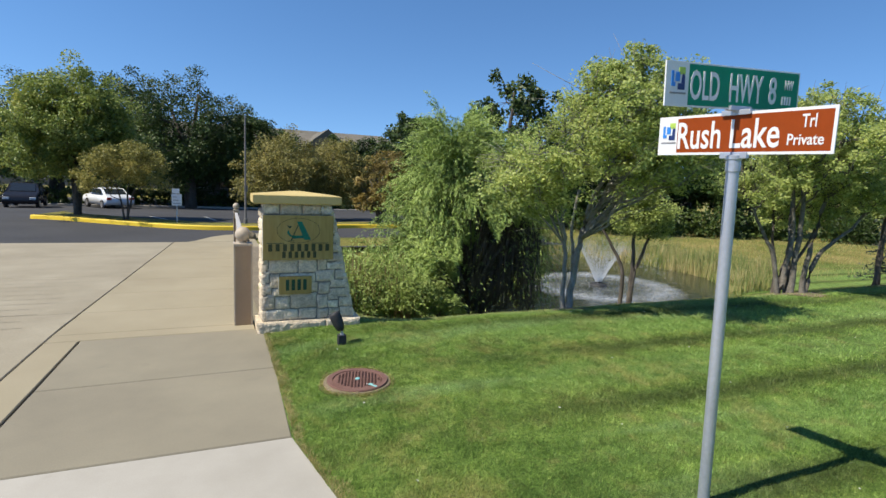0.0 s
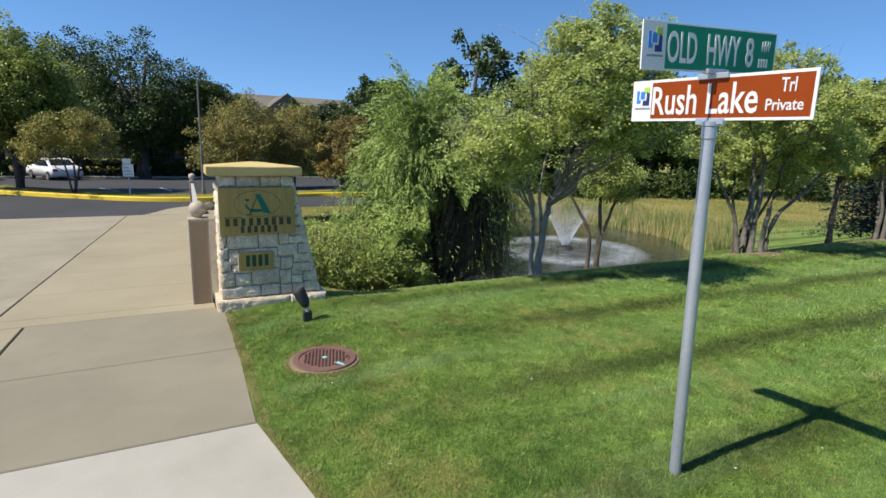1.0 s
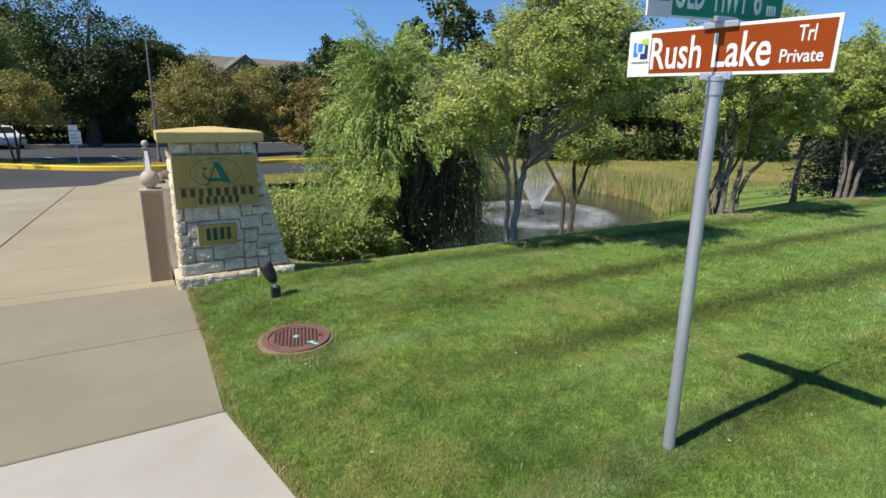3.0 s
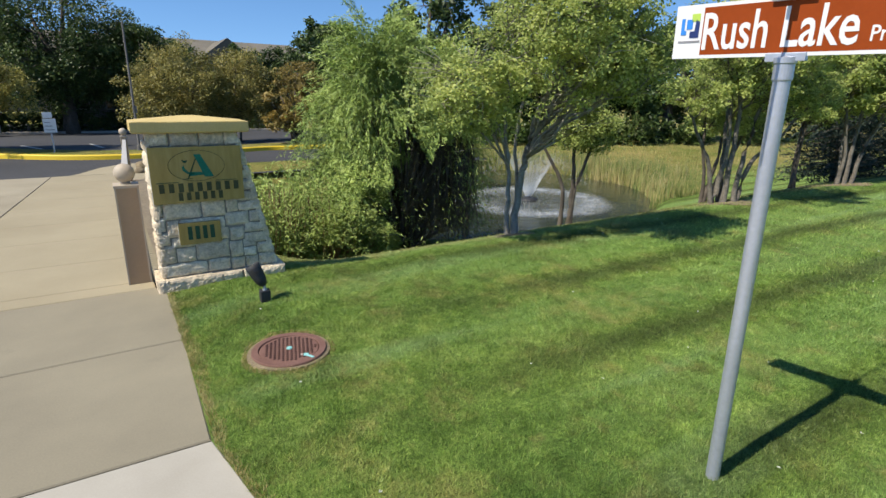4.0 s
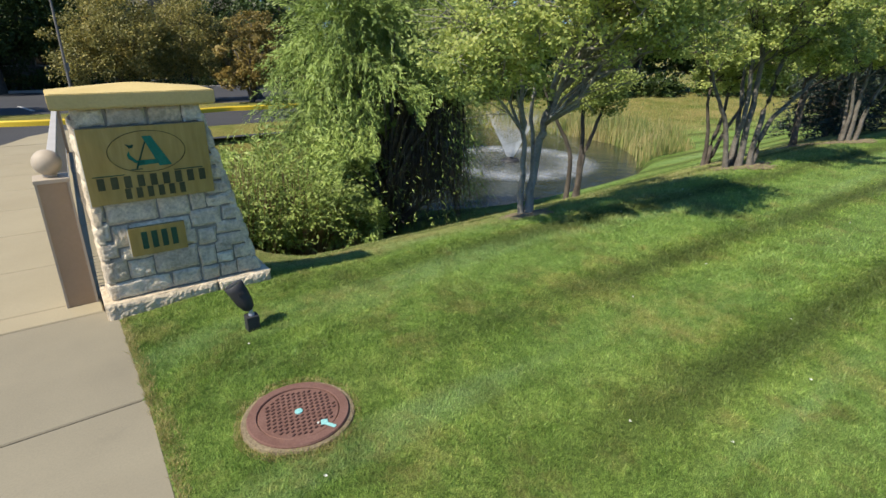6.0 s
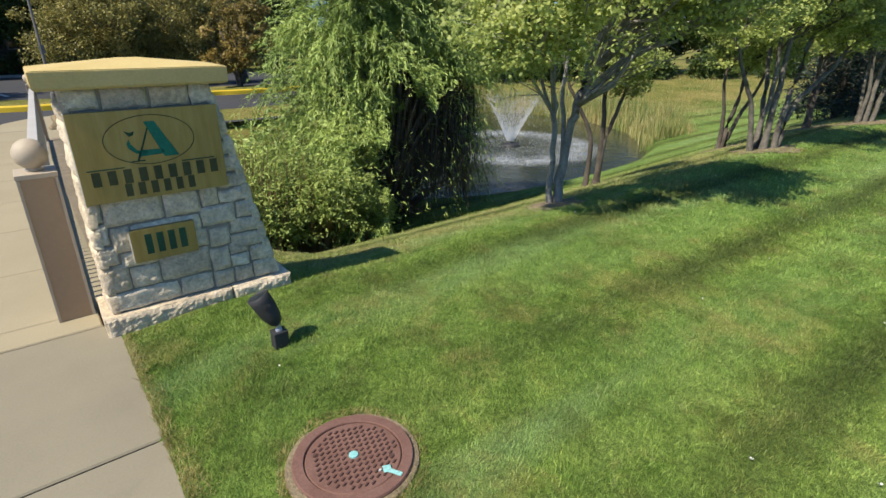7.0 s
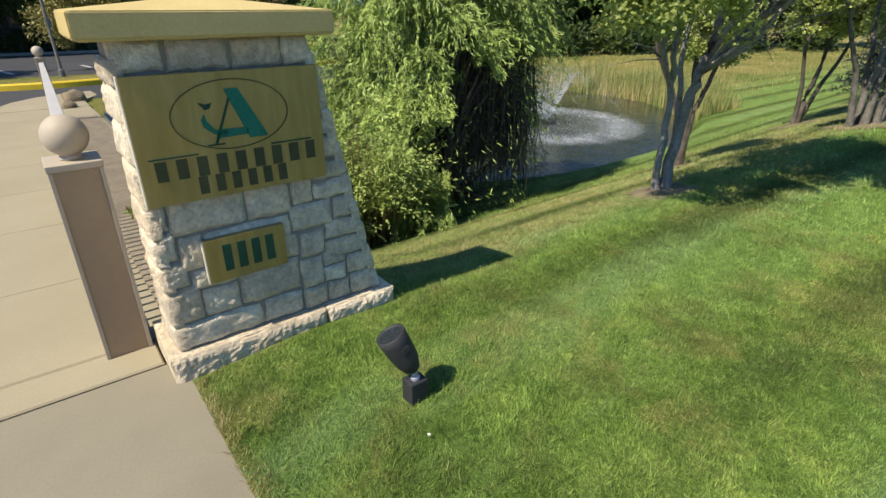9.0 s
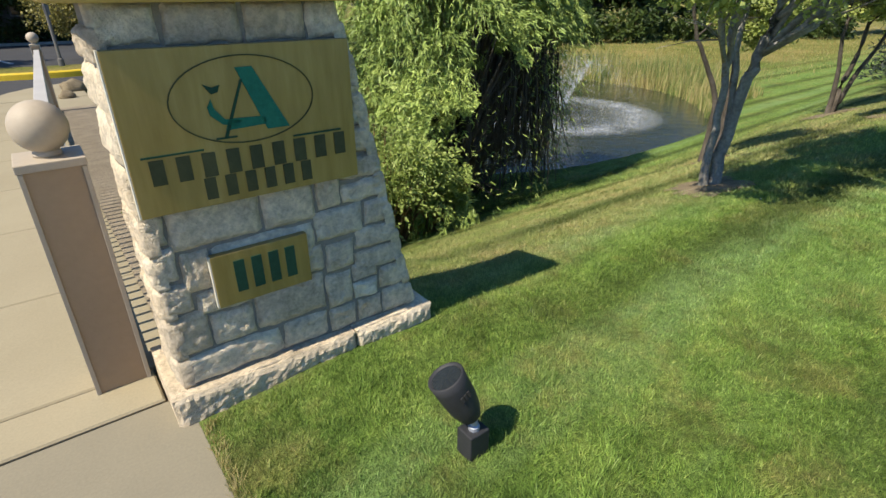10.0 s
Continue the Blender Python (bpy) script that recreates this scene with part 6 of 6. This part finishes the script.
spruce(18.6, 9.4, 4.2, 1.5, 121)
spruce(21.0, 8.6, 4.6, 1.6, 122)
spruce(22.5, 10.5, 4.2, 1.5, 123)
spruce(24.5, 8.2, 5.0, 1.7, 124)

# ---- the building behind the trees ----
house = thing("apartment_building", (6.2, 66.0, -0.42), "long grey-beige apartment building with brown shingled roofs", "building")
part("wall", box(bmesh.new(), -26, 18, 0, 16, 0, 5.6), "siding", house)
part("wing", box(bmesh.new(), -7.8, -3.2, -13, 2, 0, 4.6), "siding", house)


def gable(x0, x1, y0, y1, z, rise, along="x"):
    bm = bmesh.new()
    o = 0.5
    if along == "x":
        my = (y0 + y1) / 2
        pts = [(x0 - o, y0 - o, z), (x1 + o, y0 - o, z), (x1 + o, y1 + o, z), (x0 - o, y1 + o, z), (x0 + 2.0, my, z + rise), (x1 - 2.0, my, z + rise)]
        v = [bm.verts.new(p) for p in pts]
        fs = ((0, 1, 5, 4), (1, 2, 5), (2, 3, 4, 5), (3, 0, 4), (3, 2, 1, 0))
    else:
        mx_ = (x0 + x1) / 2
        pts = [(x0 - o, y0 - o, z), (x1 + o, y0 - o, z), (x1 + o, y1 + o, z), (x0 - o, y1 + o, z), (mx_, y0 - o, z + rise), (mx_, y1 + o, z + rise)]
        v = [bm.verts.new(p) for p in pts]
        fs = ((0, 1, 4), (1, 2, 5, 4), (2, 3, 5), (3, 0, 4, 5), (3, 2, 1, 0))
    for f in fs:
        bm.faces.new([v[i] for i in f])
    return bm


part("roof", gable(-26, 18, 0, 16, 5.6, 2.3), "roof", house, "brown shingles")
part("roof", gable(-7.8, -3.2, -13, 3, 4.6, 1.0, "y"), "roof", house, "brown shingles")
part("roof", gable(4.5, 8.5, -2.5, 8, 5.5, 1.9, "y"), "roof", house, "brown shingled gable")
part("wing", box(bmesh.new(), 4.5, 8.5, -2.4, 1, 0, 5.5), "siding", house)
for zc in (1.4, 3.6):
    for x in [-24 + 2.6 * i for i in range(16)]:
        if -8.5 < x < -2.6 or 3.8 < x < 9.2:
            continue
        w = part("window", box(bmesh.new(), x - 0.6, x + 0.6, -0.05, 0.05, zc - 0.75, zc + 0.75), "trim", house)
        part("pane", box(bmesh.new(), x - 0.5, x + 0.5, -0.07, -0.052, zc - 0.65, zc + 0.65), "glass", w)
    for x in (-6.7, -4.3):
        w = part("window", box(bmesh.new(), x - 0.7, x + 0.7, -13.05, -12.95, zc - 0.8, zc + 0.8), "trim", house)
        part("pane", box(bmesh.new(), x - 0.6, x + 0.6, -13.07, -13.052, zc - 0.7, zc + 0.7), "glass", w)

# ---- things on the island and in the car park ----
lamp = thing("street_lamp", (1.95, 25.0, -0.36), "tall thin grey lamp post on the island", "street lamp")
part("pole", lathe(bmesh.new(), [(0.08, 0), (0.08, 0.22), (0.045, 0.24), (0.03, 4.38), (0.02, 4.42)], 12), "lamp_grey", lamp)
part("bracket", box(bmesh.new(), -0.05, 0.09, -0.03, 0.03, 1.35, 1.6, 0.01), "lamp_grey", lamp)
notice = thing("notice_sign", (-0.6, 25.05, -0.32), "small white notice on a grey post", "sign")
notice.scale = (0.75, 0.75, 0.95)
part("post", box(bmesh.new(), -0.03, 0.03, -0.03, 0.03, -0.1, 1.15, 0.004), "galv", notice)
pn = part("panel", box(bmesh.new(), -0.24, 0.24, -0.05, -0.03, 0.72, 1.2, 0.005), "white", notice)
part("top_panel", box(bmesh.new(), -0.22, 0.14, -0.05, -0.03, 1.22, 1.42, 0.005), "white", notice)
for i in range(3):
    part("text_bar", box(bmesh.new(), -0.18, 0.16 - 0.07 * i, -0.056, -0.0505, 0.8 + 0.13 * i, 0.825 + 0.13 * i), "bar_grey", pn)


def car(place, yaw, paint, label, tall=0.0):
    ob = thing("car", place, label, "car", "parked cars")
    ob.rotation_euler = (0, 0, yaw)
    side = [(-2.2, 0.35), (-2.25, 0.65), (-2.1, 0.92 + tall * 0.5), (-1.6, 1.0 + tall * 0.5), (-0.95, 1.42 + tall), (0.55, 1.45 + tall), (1.15, 1.0 + tall * 0.4), (2.0, 0.88 + tall * 0.3), (2.25, 0.65), (2.22, 0.35), (1.75, 0.3), (-1.75, 0.3)]
    bm = bmesh.new()
    rows = []
    for y, k in ((-0.88, 0.0), (-0.8, 0.3), (0.8, 0.3), (0.88, 0.0)):
        rows.append([bm.verts.new((x * (1 if z < 1 else 0.98), y * (1.0 if z < 1.0 + tall * 0.5 else 0.82), z)) for x, z in side])
    for a, b in zip(rows, rows[1:]):
        for i in range(len(side)):
            j = (i + 1) % len(side)
            bm.faces.new((a[i], a[j], b[j], b[i]))
    bm.faces.new(rows[0][::-1])
    bm.faces.new(rows[-1])
    bmesh.ops.bevel(bm, geom=bm.edges[:], offset=0.03, segments=2, affect="EDGES")
    body = part("body", bm, paint, ob, smooth=True)
    for pts in (((-1.52, 1.03 + tall * 0.5), (-0.98, 1.38 + tall)), ((1.1, 1.04 + tall * 0.4), (0.6, 1.4 + tall))):
        (xa, za), (xb, zb) = pts
        bm = bmesh.new()
        s = -0.02 if xa < 0 else 0.02
        bm.faces.new([bm.verts.new(c) for c in ((xa + s, -0.66, za + 0.012), (xa + s, 0.66, za + 0.012), (xb + s, 0.6, zb + 0.012), (xb + s, -0.6, zb + 0.012))])
        part("windscreen", bm, "glass", ob)
    for sgn in (-1, 1):
        bm = bmesh.new()
        bm.faces.new([bm.verts.new(c) for c in ((-1.35, sgn * 0.815, 1.03 + tall * 0.5), (0.95, sgn * 0.815, 1.03 + tall * 0.5), (0.5, sgn * 0.745, 1.38 + tall), (-0.9, sgn * 0.745, 1.38 + tall))])
        part("side_window", bm, "glass", ob)
        part("tail_lamp", box(bmesh.new(), -2.27, -2.2, sgn * 0.7 - 0.14, sgn * 0.7 + 0.14, 0.68, 0.84, 0.02), "lamp_red", ob)
        part("headlamp", box(bmesh.new(), 2.16, 2.26, sgn * 0.66 - 0.16, sgn * 0.66 + 0.16, 0.62, 0.76, 0.02), "lamp_clear", ob)
        for x in (-1.4, 1.4):
            m = Matrix.Translation((x, sgn * 0.8, 0.32)) @ Matrix.Rotation(radians(90), 4, "X")
            w = part("wheel", lathe(bmesh.new(), [(0.22, -0.1), (0.32, -0.09), (0.325, 0), (0.32, 0.09), (0.22, 0.1)], 20, m), "tyre", ob)
            part("rim", lathe(bmesh.new(), [(0.2, -0.105), (0.21, 0), (0.2, 0.105), (0.05, 0.11)], 16, m), "rim", w)
    return ob


car((-6.2, 45.6, float(road_z(45.6)) - 0.01), radians(118), "car_white", "silver-white saloon parked at the kerb")
car((-10.6, 44.4, float(road_z(44.4)) - 0.01), radians(-84), "car_dark", "black car parked in the shade", 0.15)
